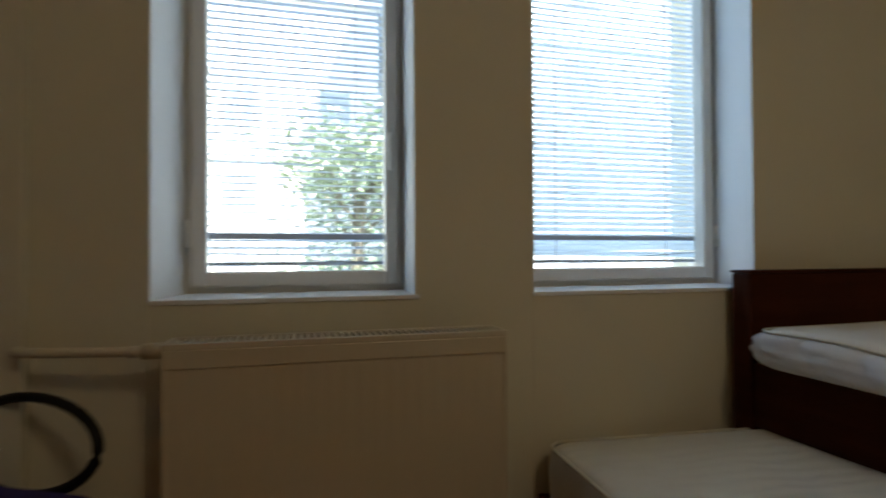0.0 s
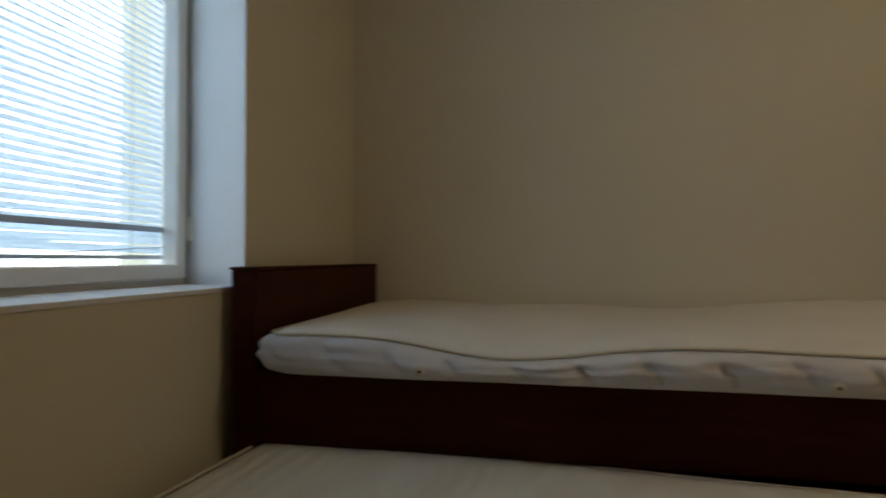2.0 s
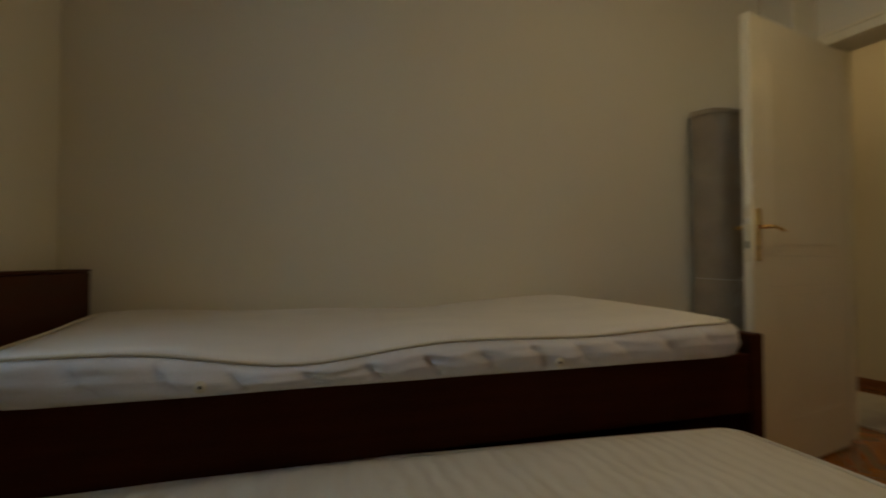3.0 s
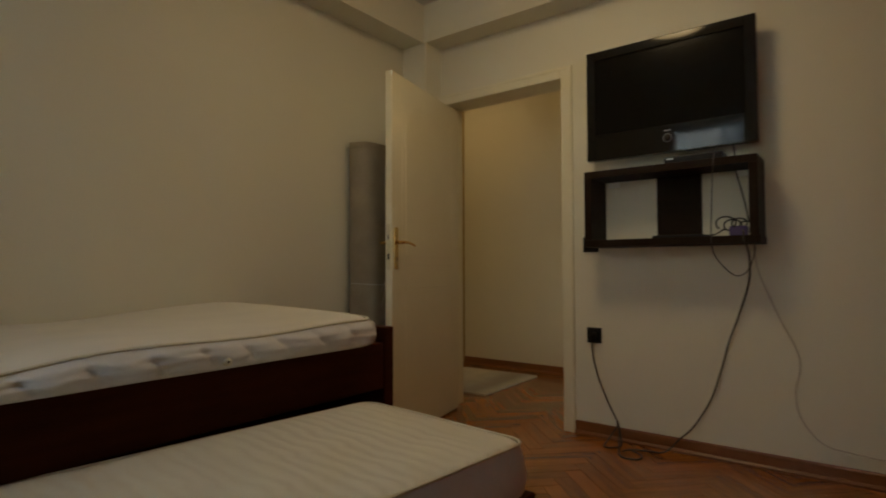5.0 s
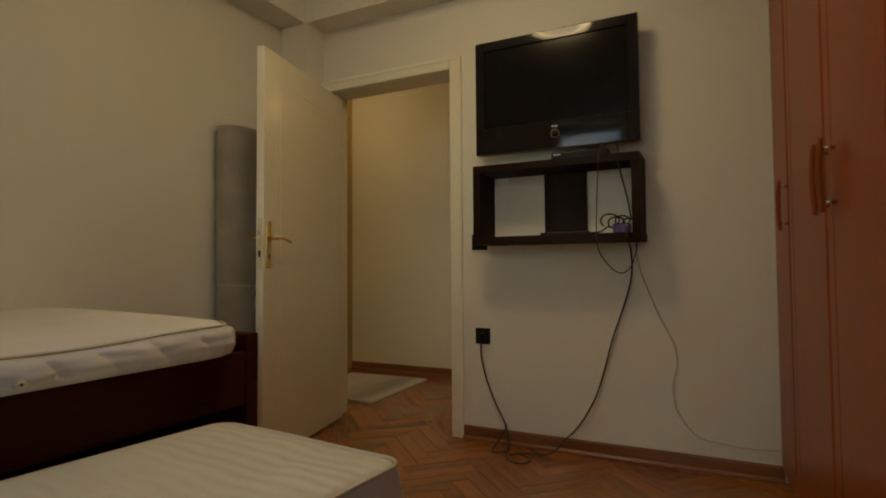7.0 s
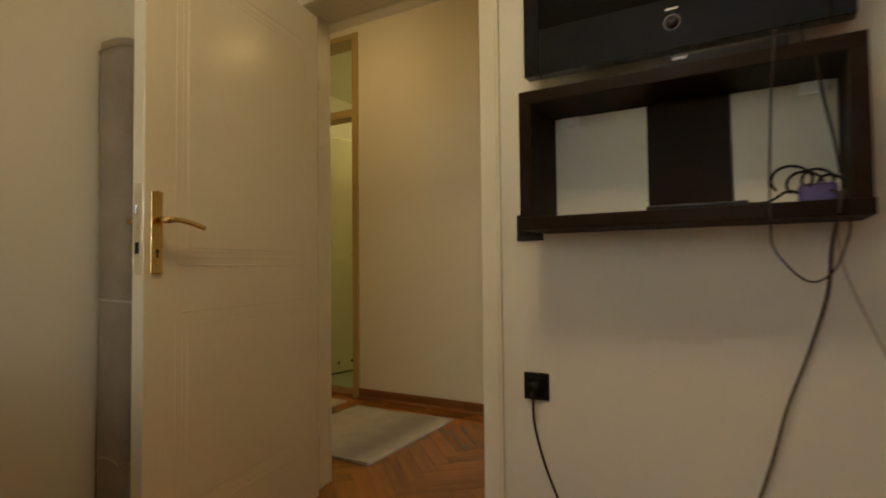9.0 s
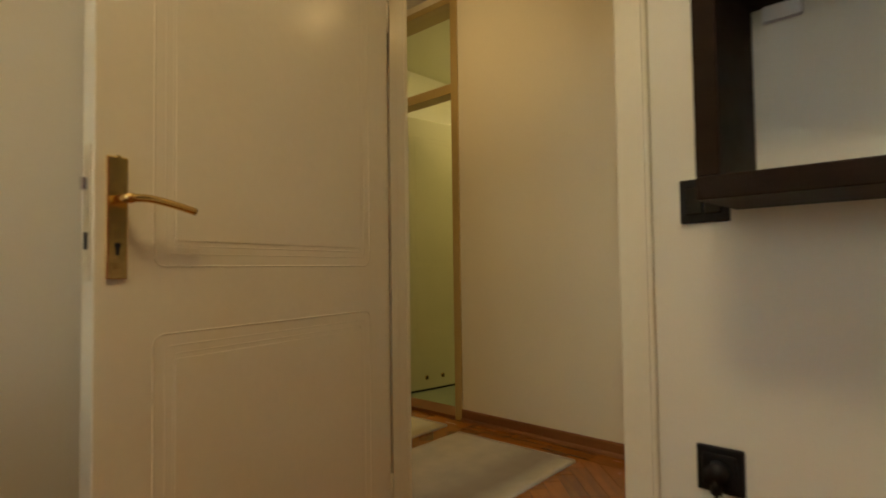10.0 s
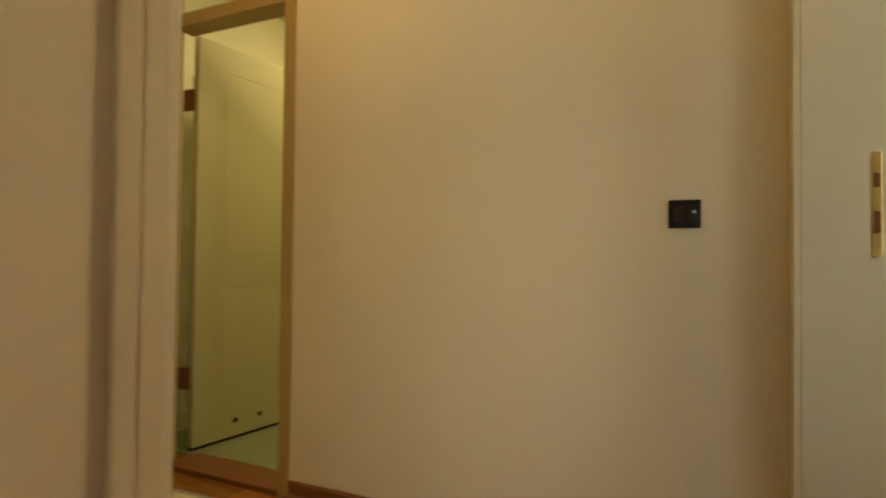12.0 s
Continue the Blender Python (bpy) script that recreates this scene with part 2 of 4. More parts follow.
def put(name, bm, material, parent=None, smooth=False, label=""):
    bmesh.ops.recalc_face_normals(bm, faces=bm.faces)
    me = bpy.data.meshes.new(name)
    bm.to_mesh(me)
    bm.free()
    me.materials.append(material)
    if smooth:
        for p in me.polygons:
            p.use_smooth = True
    ob = new(name, me)
    if parent:
        ob.parent = parent
    if label:
        ob["label"] = label
    return ob


def part(name, bm, material, parent, label="", smooth=False):
    return put(name, bm, material, parent, smooth, label)


def thing(name, label, category, at=(0, 0, 0), turn=0.0, group=""):
    ob = new(name)
    ob.matrix_world = pose(*at, 0, 0, turn)
    ob.empty_display_size = 0.1
    return tagged(ob, label, category, group)


def structure(name, bm, material, label, category):
    return tagged(put(name, bm, material), label, category, kind="structure")


# ---- shell of the bedroom ----
NW, EW, CZ = 3.405, 1.145, 2.65
WX = -2.15

bm = bmesh.new()
prism(bm, [(WX - 0.15, NW), (-1.355, NW), (-1.322, 3.63), (-1.322, 3.85), (WX - 0.15, 3.85)], 0, CZ)
prism(bm, [(-0.741, NW), (-0.420, NW), (-0.395, 3.63), (-0.395, 3.85), (-0.728, 3.85), (-0.728, 3.63)], 0, CZ)
prism(bm, [(0.308, NW), (1.40, NW), (1.40, 3.85), (0.360, 3.85), (0.360, 3.63)], 0, CZ)
for x0, x1 in ((-1.355, -0.728), (-0.420, 0.36)):
    bm_box(bm, x0 + 0.001, x1 - 0.001, NW + 0.0005, 3.85, 0, 0.824)
    bm_box(bm, x0 + 0.001, x1 - 0.001, NW + 0.0005, 3.85, 2.46, CZ)
structure("wall_north", bm, WALL, "cream painted plaster wall with two window openings", "wall")
structure("wall_east", box(EW, 1.40, -0.16, NW, 0, CZ), WALL, "cream painted plaster wall behind the bed", "wall")
structure("wall_west", box(WX - 0.15, WX, -0.16, NW, 0, CZ), WALL, "cream painted plaster wall behind the wardrobe", "wall")
bm = bmesh.new()
bm_box(bm, WX, 0.045, -0.16, 0.0, 0, CZ)
bm_box(bm, 0.92, EW, -0.16, 0.0, 0, CZ)
bm_box(bm, 0.045, 0.92, -0.16, 0.0, 2.02, CZ)
structure("wall_south", bm, WALL, "cream painted wall with a doorway", "wall")
structure("column", box(0.947, EW, 0.0, 0.165, 0, 2.40, 0.004), WALL, "cream painted corner column", "column")
bm = bmesh.new()
bm_box(bm, WX, 0.962, 0.0, 0.165, 2.40, CZ)
bm_box(bm, 0.962, EW, 0.0, NW, 2.40, CZ)
structure("ceiling_beam", bm, WALL, "cream painted ceiling beam along the walls", "beam")
structure("ceiling", box(WX - 0.15, 1.40, -0.16, 3.85, CZ, CZ + 0.12), CEIL, "plain white painted ceiling", "ceiling")
structure("wall_pier", box(WX, -1.585, NW - 0.035, NW, 0, CZ, 0.004), WALL, "shallow cream painted wall pier", "wall")

# ---- windows with blinds ----


def window(name, x0, x1, z0, z1, label):
    w = thing(name, label, "window", ((x0 + x1) / 2, 3.63, z0))
    w["kind"] = "structure"
    hw, h = (x1 - x0) / 2, z1 - z0
    bm = bmesh.new()
    f = 0.026
    for a, b, c, d in ((-hw, -hw + f, 0, h), (hw - f, hw, 0, h), (-hw + f, hw - f, 0, f), (-hw + f, hw - f, h - f, h)):
        bm_box(bm, a, b, 0.0, 0.10, c, d, 0.004)
    part("window_frame", bm, WINW, w)
    s, q = f - 0.008, 0.040
    bm = bmesh.new()
    for a, b, c, d in ((-hw + s, -hw + s + q, s, h - s), (hw - s - q, hw - s, s, h - s), (-hw + s + q, hw - s - q, s, s + q), (-hw + s + q, hw - s - q, h - s - q, h - s)):
        bm_box(bm, a, b, -0.022, 0.03, c, d, 0.006, 3)
    sash = part("sash", bm, WINW, w)
    pane = part("pane", box(-hw + s + q - 0.01, hw - s - q + 0.01, 0.060, 0.064, s + q - 0.01, h - s - q + 0.01), GLASS, sash)
    pane.visible_shadow = False
    side = -1 if x1 < -0.5 else 1
    for z in (0.16, h - 0.22):
        bm = bmesh.new()
        cyl(bm, (side * (hw - 0.012), -0.026, z - 0.035), (side * (hw - 0.012), -0.026, z + 0.035), 0.008, 12)
        part("hinge", bm, WINW, w, smooth=True)
    bm = box(-side * (hw - 0.045) - 0.013, -side * (hw - 0.045) + 0.013, -0.030, -0.022, 0.40, 0.47, 0.003)
    part("handle_plate", bm, WINW, sash)
    part("window_handle", box(-side * (hw - 0.045) - 0.009, -side * (hw - 0.045) + 0.009, -0.062, -0.046, 0.34, 0.45, 0.006), WINW, sash, "white window handle")
    part("handle_neck", box(-side * (hw - 0.045) - 0.007, -side * (hw - 0.045) + 0.007, -0.050, -0.028, 0.428, 0.445, 0.002), WINW, sash)
    return w


def blind(x0, x1, z0, z1, tilt, label):
    b = thing("venetian_blind", label, "blind", ((x0 + x1) / 2, 3.674, z0))
    hw, h = (x1 - x0) / 2, z1 - z0
    n = 10
    me = bpy.data.meshes.new("slat")
    w = 0.024
    prof = [(w * (i / 4 - 0.5), 0.0030 * (1 - (i / 2 - 1) ** 2)) for i in range(5)]
    verts, faces = [], []
    for sx in (-hw, hw):
        for top in (0, 1):
            for a, z in prof:
                verts.append((sx, a, z + 0.0008 * top))
    for top in (0, 1):
        for i in range(4):
            faces.append((top * 5 + i, top * 5 + i + 1, 10 + top * 5 + i + 1, 10 + top * 5 + i))
    faces += [(0, 5, 15, 10), (4, 9, 19, 14)]
    me.from_pydata(verts, [], faces)
    me.materials.append(BLIND)
    for p in me.polygons:
        p.use_smooth = True
    rng = random.Random(int(1000 * hw))
    z, step = 0.030, 0.0200
    while z < h - 0.03:
        s = new("slat", me)
        s.parent = b
        low = 0.010 < z < 0.075
        s.matrix_basis = pose(0, 0, z, tilt + rng.uniform(-1.0, 1.0) + (8 if low else 0), rng.uniform(-0.12, 0.12) + (0.9 if z < 0.05 else 0), 0)
        z += step
    part("bottom_rail", box(-hw, hw, -0.010, 0.010, 0.0, 0.011, 0.002), RAILB, b, "blue-grey bottom rail")
    part("turned_slat", box(-hw, hw * 0.96, -0.0155, -0.0145, 0.074, 0.090), RAILB, b, "blue-grey slat turned on edge")
    side = 1 if tilt > 20 else -1
    bm = tube(bmesh.new(), [(-hw, -0.016, 0.020 - 0.010 * side), (0, -0.016, 0.016), (hw, -0.016, 0.020 + 0.014 * side)], 0.0011, 6)
    part("slack_cord", bm, CORD, b)
    part("head_rail", box(-hw, hw, -0.014, 0.014, h - 0.028, h, 0.002), BLIND, b)
    for x in (-hw * 0.62, hw * 0.62):
        bm = bmesh.new()
        cyl(bm, (x, -0.013, 0.005), (x, -0.013, h - 0.02), 0.0009, 6)
        part("ladder_cord", bm, CORD, b)
    return b


window("window_1", -1.322, -0.728, 0.835, 2.46, "white painted single window with a blind")
window("window_2", -0.395, 0.360, 0.835, 2.46, "white painted single window beside the bed")
blind(-1.285, -0.765, 0.908, 2.41, 5, "white venetian blind with open slats")
blind(-0.350, 0.318, 0.908, 2.41, 46, "white venetian blind with half closed slats")
for nm, x0, x1, y1 in (("window_sill", -1.352, -0.732, 3.63), ("window_sill", -0.417, 0.355, 3.63)):
    structure(nm, box(x0, x1, NW - 0.004, y1 + 0.005, 0.8242, 0.836, 0.002), REVEAL, "white painted window sill board", "window sill")
# white plaster lining of the reveals
for x0, x1, s in ((-1.355, -1.322, 1), (-0.741, -0.728, -1), (-0.420, -0.395, 1), (0.308, 0.360, -1)):
    plan = [(x0, NW - 0.001), (x0 + s * 0.004, NW - 0.001), (x1 + s * 0.004, 3.628), (x1, 3.628)]
    structure("reveal_trim", prism(bmesh.new(), plan, 0.832, 2.46), REVEAL, "white plastered window reveal", "window reveal")

# ---- radiator ----


def radiator():
    r = thing("radiator", "cream panel radiator with a top grille under the windows", "radiator", (-0.925, 3.262, 0.10))
    w, h = 0.3675, 0.657
    bm = box(-w, w, 0.0, 0.012, 0.0, h - 0.012, 0.004)
    part("front_panel", bm, RAD, r)
    part("upper_strip", box(-w, w, -0.004, 0.001, h - 0.052, h - 0.014, 0.002), RAD, r)
    for i in range(21):
        x = -w + 0.03 + i * (2 * w - 0.06) / 20
        part("rib", box(x - 0.0085, x + 0.0085, -0.0005, 0.0005, 0.03, h - 0.058, 0.0004), RAD, r)
    part("back_panel", box(-w, w, 0.085, 0.097, 0.0, h - 0.012, 0.004), RAD, r)
    for s in (-1, 1):
        part("side_cover", box(s * w - 0.006, s * w + 0.006, -0.002, 0.099, 0.005, h, 0.003), RAD, r)
    bm = bmesh.new()
    bm_box(bm, -w, w, -0.003, 0.006, h - 0.014, h, 0.002)
    bm_box(bm, -w, w, 0.091, 0.100, h - 0.014, h, 0.002)
    for i in range(48):
        x = -w + 0.012 + i * (2 * w - 0.024) / 47
        bm_box(bm, x - 0.003, x + 0.003, 0.006, 0.091, h - 0.010, h - 0.002)
    part("top_grille", bm, RAD, r)
    bm = bmesh.new()
    cyl(bm, (-w - 0.006, 0.05, h - 0.020), (-w - 0.050, 0.05, h - 0.020), 0.017, 16)
    cyl(bm, (-w - 0.050, 0.05, h - 0.020), (-w - 0.078, 0.05, h - 0.020), 0.012, 16)
    part("valve", bm, RAD, r, "cream painted radiator valve", True)
    for z in (0.12, 0.5):
        part("wall_bracket", box(-0.2, -0.17, 0.095, 0.124, z, z + 0.05), RAD, r)
    for x in (-w + 0.06, w - 0.06):
        part("foot_pipe", cyl(bmesh.new(), (x, 0.05, -0.10), (x, 0.05, 0.01), 0.011, 12), RAD, r)
    return r


radiator()
bm = tube(bmesh.new(), smooth_path([(-1.365, 3.312, 0.737), (-1.45, 3.318, 0.739), (-1.55, 3.33, 0.741), (-1.583, 3.345, 0.741), (-1.590, 3.372, 0.741)], 5), 0.0105, 10)
tagged(put("heating_pipe", bm, RAD, smooth=True), "cream painted heating pipe running to the radiator", "pipe")

# ---- soft slabs ----


def soft_slab(name, w, l, h, corner, material, parent, sag, seed, label="", low_piping=None):
    """A mattress block: rounded corners in plan, rolled edges, uneven top."""
    bm = bmesh.new()
    plan = []
    for cx, cy, a0 in ((w - corner, l - corner, 0), (corner, l - corner, 90), (corner, corner, 180), (w - corner, corner, 270)):
        for i in range(7):
            a = radians(a0 + 15 * i)
            plan.append((cx + corner * math.cos(a), cy + corner * math.sin(a)))
    dense = []
    for i, p in enumerate(plan):
        q = plan[(i + 1) % len(plan)]
        d = math.hypot(q[0] - p[0], q[1] - p[1])
        k = max(1, int(d / 0.05))
        dense += [(p[0] + (q[0] - p[0]) * j / k, p[1] + (q[1] - p[1]) * j / k) for j in range(k)]
    cx, cy = w / 2, l / 2

    def wob(x, y, z, amp):
        return amp * noise.noise(Vector((x * 3 + seed, y * 3, z * 9)))

    rings = []
    prof = [(0.0, 0.030, 0), (0.006, 0.012, 0), (0.02, 0.0, 1), (h * 0.35, -0.006, 1), (h * 0.62, -0.004, 1), (h - 0.022, 0.0, 1), (h - 0.008, 0.006, 1), (h, 0.022, 1), (h + 0.003, 0.06, 1)]
    for z, inset, soft in prof:
        ring = []
        for x, y in dense:
            dx, dy = cx - x, cy - y
            d = math.hypot(dx, dy)
            k = inset + wob(x, y, z, 0.010) * soft
            zz = z + (sag(x / w, y / l) if z > h * 0.5 else 0)
            ring.append(bm.verts.new((x + dx / d * k, y + dy / d * k, zz)))
        rings.append(ring)
    n = len(dense)
    for a, b in zip(rings, rings[1:]):
        for i in range(n):
            bm.faces.new((a[i], a[(i + 1) % n], b[(i + 1) % n], b[i]))
    bm.faces.new(rings[0][::-1])
    inner = rings[-1]
    for f in (0.75, 0.5, 0.25):
        ring = []
        for i, (x, y) in enumerate(dense):
            px, py = cx + (x - cx) * f * 0.93, cy + (y - cy) * f * 0.93
            ring.append(bm.verts.new((px, py, h + 0.004 + sag(px / w, py / l) + wob(px, py, 3, 0.006))))
        for i in range(n):
            bm.faces.new((inner[i], inner[(i + 1) % n], ring[(i + 1) % n], ring[i]))
        inner = ring
    bm.faces.new(inner)
    ob = part(name, bm, material, parent, label, True)
    for zz, cord in ((h - 0.006, PIPING), (0.014, low_piping or PIPING)):
        pts = []
        for x, y in dense:
            dx, dy = cx - x, cy - y
            d = math.hypot(dx, dy)
            k = -0.003 + wob(x, y, zz, 0.010)
            pts.append((x + dx / d * k, y + dy / d * k, zz + (sag(x / w, y / l) if zz > h * 0.5 else 0)))
        part("piping", tube(bmesh.new(), pts, 0.0045 if cord == PIPING else 0.003, 6, True), cord, ob, smooth=True)
    return ob, dense


def mattress(name, label, at, turn, w, l, h, sag, seed, buttons=(), quilt=True, top=None, puffy=0.010, corner=0.075):
    m = thing(name, label, "mattress", at, turn)
    top = top or MATT
    core, dense = soft_slab("core", w, l, h, corner, top, m, sag, seed, "", MATTS)
    # pale quilted border strip round the sides
    if quilt:
        bm = bmesh.new()
        rows = 13
        per = [0.0]
        for p, q in zip(dense, dense[1:] + dense[:1]):
            per.append(per[-1] + math.hypot(q[0] - p[0], q[1] - p[1]))
        fine = []
        for (p, q), s0, s1 in zip(zip(dense, dense[1:] + dense[:1]), per, per[1:]):
            k = max(1, int((s1 - s0) / 0.008))
            fine += [(p[0] + (q[0] - p[0]) * j / k, p[1] + (q[1] - p[1]) * j / k, s0 + (s1 - s0) * j / k) for j in range(k)]
        rings = []
        for k in range(rows):
            v = k / (rows - 1)
            z = 0.004 + (h - 0.014) * v
            ring = []
            for x, y, s in fine:
                dx, dy = w / 2 - x, l / 2 - y
                d = math.hypot(dx, dy)
                o = 0.010 * noise.noise(Vector((x * 3 + seed, y * 3, z * 9)))
                lean = s / 0.135 + 0.55 * v + 0.35 * noise.noise(Vector((s * 2.2, 1.7, seed)))
                puff = puffy * abs(math.sin(math.pi * lean)) ** 0.45 + 0.30 * puffy * noise.noise(Vector((s * 16, v * 6, seed))) + 0.22 * puffy * abs(math.sin(math.pi * (3.2 * v + 0.6 * noise.noise(Vector((s * 5, seed, 0))))))
                out = 0.004 + (puff + 0.006) * math.sin(math.pi * v) ** 0.5 if 0 < v < 1 else 0.001
                lift = sag(x / w, y / l) * v + 0.006 * noise.noise(Vector((s * 6, seed, 2.0))) * math.sin(math.pi * v)
                ring.append(bm.verts.new((x + dx / d * (o - out), y + dy / d * (o - out), z + lift)))
            rings.append(ring)
        n = len(fine)
        for a, b in zip(rings, rings[1:]):
            for i in range(n):
                bm.faces.new((a[i], a[(i + 1) % n], b[(i + 1) % n], b[i]))
        part("side_band", bm, MATTS, m, "rumpled pale grey quilted side band", True)
    for y in buttons:
        bm = bmesh.new()
        cyl(bm, (-0.042, y, 0.030), (0.0, y, 0.030), 0.012, 16, 0.010)
        eyelet = part("vent_button", bm, PIPING, m, "small pale vent eyelet", True)
        part("eyelet_hole", cyl(bmesh.new(), (-0.0432, y, 0.030), (-0.040, y, 0.030), 0.0036, 12), BLACKP, eyelet)
    return m


# ---- bed with pull-out lower bed ----


def bed():
    b = thing("bed", "dark brown wooden single bed with headboard and lower footboard", "bed", (0.193, 1.292, 0))
    w, l = 0.948, 2.100
    part("headboard", box(0.0, w, l - 0.088, l - 0.018, 0.0, 0.88, 0.006, 3), WENGE, b)
    part("headboard_cap", box(-0.003, w, l - 0.091, l - 0.015, 0.8802, 0.888, 0.003), WENGE, b)
    part("footboard", box(0.0, w, 0.0, 0.05, 0.0, 0.69, 0.006, 3), WENGE, b)
    part("side_rail", box(0.008, 0.036, 0.05, l - 0.088, 0.452, 0.630, 0.004), WENGE, b)
    # carried down low as a dark back panel for the shade under the bed
    part("wall_rail", box(w - 0.03, w - 0.002, 0.05, l - 0.088, 0.10, 0.630, 0.004), WENGE, b)
    part("mattress_base", box(0.036, w - 0.03, 0.05, l - 0.088, 0.605, 0.628), WENGE, b)
    return b


bed()


def sag_up(u, v):
    return -0.034 * math.exp(-((v - 0.70) / 0.13) ** 2) * (1.15 - u) - 0.013 * math.sin(math.pi * min(1, v / 0.72)) + 0.004 * math.sin(17 * v + 4 * u) + 0.030 * u * math.exp(-((v - 0.03) / 0.20) ** 2)


mattress("upper_mattress", "cream fabric mattress with sagging piped edge on the bed", (0.163, 1.425, 0.630), 0, 0.972, 1.836, 0.108, sag_up, 3.0, (0.626, 1.445), puffy=0.031)


def lower_bed():
    b = thing("trundle_drawer", "dark brown pull-out drawer bed under the upper bed", "bed", (-0.535, 1.573, 0), -4.6)
    w, l = 0.675, 1.82
    part("front_panel", box(-0.030, -0.008, -0.03, l, 0.04, 0.305, 0.004), WENGE, b)
    part("foot_panel", box(-0.008, w, -0.030, -0.008, 0.04, 0.305, 0.004), WENGE, b)
    part("head_panel", box(-0.008, w, l - 0.025, l - 0.003, 0.04, 0.305, 0.004), WENGE, b)
    part("drawer_base", box(-0.008, w, -0.008, l - 0.025, 0.27, 0.292), WENGE, b)
    for x, y in ((0.06, 0.06), (0.06, l - 0.1), (w - 0.06, 0.06), (w - 0.06, l - 0.1)):
        bm = bmesh.new()
        cyl(bm, (x - 0.012, y, 0.022), (x + 0.012, y, 0.022), 0.022, 16)
        bm_box(bm, x - 0.018, x + 0.018, y - 0.02, y + 0.02, 0.04, 0.27)
        part("castor", bm, BLACKP, b)
    return b


lower_bed()
mattress("lower_mattress", "cream quilted mattress on the pulled-out lower bed", (-0.5496, 1.558, 0.293), -4.6, 0.675, 1.81, 0.155, lambda u, v: 0.006 * math.sin(3 * v), 8.0, (), True, MATTQ, 0.005, 0.055)

# ---- rolled foam mattress behind the door ----


def foam_roll():
    f = thing("foam_mattress_roll", "grey rolled foam mattress tied with string, leaning on the wall", "mattress", (1.017, 0.577, 0))
    bm = bmesh.new()
    rings = []
    for k in range(25):
        z = 1.655 * k / 24
        ring = []
        for j in range(28):
            a = 2 * math.pi * j / 28
            c, s = math.cos(a), math.sin(a)
            rx = 0.118 * (1 - 0.05 * math.exp(-((z - 0.83) / 0.03) ** 2))
            p = 0.62
            x = rx * math.copysign(abs(c) ** p, c)
            y = (rx + 0.010) * math.copysign(abs(s) ** p, s)
            o = 1 + 0.025 * noise.noise(Vector((c * 2, s * 2, z * 3)))
            ring.append(bm.verts.new((x * o, y * o, z + (0.018 * c if k == 24 else 0))))
        rings.append(ring)
    for a, b in zip(rings, rings[1:]):
        for j in range(28):
            bm.faces.new((a[j], a[(j + 1) % 28], b[(j + 1) % 28], b[j]))
    bm.faces.new(rings[0][::-1])
    bm.faces.new(rings[-1])
    part("roll", bm, GREYF, f, smooth=True)
    pts = []
    for j in range(30):
        a = 2 * math.pi * j / 30
        c, s = math.cos(a), math.sin(a)
        pts.append((0.118 * math.copysign(abs(c) ** 0.62, c), 0.128 * math.copysign(abs(s) ** 0.62, s), 0.832 + 0.006 * c))
    part("string", tube(bmesh.new(), pts, 0.0028, 6, True), CABLEW, f, "thin white tying string")
    part("string_end", tube(bmesh.new(), smooth_path([(-0.118, 0.03, 0.832), (-0.125, 0.03, 0.80), (-0.124, 0.045, 0.74), (-0.120, 0.05, 0.70)], 4), 0.0022, 6), CABLEW, f)
    low = [(p[0] * 1.004, p[1] * 1.004, p[2] - 0.49 + 0.010 * math.sin(4 * i)) for i, p in enumerate(pts)]
    part("lower_string", tube(bmesh.new(), low, 0.0024, 6, True), CABLEW, f, "thin white tying string")
    for dz, sx in ((0.832, 1), (0.832, -1), (0.345, 1)):
        part("knot_end", tube(bmesh.new(), smooth_path([(-0.120, 0.02, dz), (-0.130, 0.02 + 0.02 * sx, dz + 0.006), (-0.128, 0.02 + 0.034 * sx, dz - 0.024), (-0.124, 0.02 + 0.040 * sx, dz - 0.052)], 4), 0.0022, 6), CABLEW, f)
    part("edge_seam", tube(bmesh.new(), [(0.122 * math.copysign(abs(math.cos(a)) ** 0.62, math.cos(a)), 0.132 * math.copysign(abs(math.sin(a)) ** 0.62, math.sin(a)), 1.628 + 0.01 * math.cos(a)) for a in [2 * math.pi * j / 30 for j in range(30)]], 0.003, 6, True), GREYF, f)
    return f


foam_roll()

# ---- bedroom door and frame ----


def panel_groove(bm, x0, x1, z0, z1, y):
    """Raised moulding bead round a door panel."""
    for o, r, c in ((0.0, 0.0019, 0.022), (0.024, 0.0012, 0.012), (0.040, 0.0013, 0.010)):
        a0, a1, b0, b1 = x0 + o, x1 - o, z0 + o, z1 - o
        pts = []
        for cx, cz, start in ((a1 - c, b1 - c, 0), (a0 + c, b1 - c, 90), (a0 + c, b0 + c, 180), (a1 - c, b0 + c, 270)):
            pts += [(cx + c * math.cos(radians(start + 18 * k)), y, cz + c * math.sin(radians(start + 18 * k))) for k in range(6)]
        tube(bm, pts, r, 8, True)


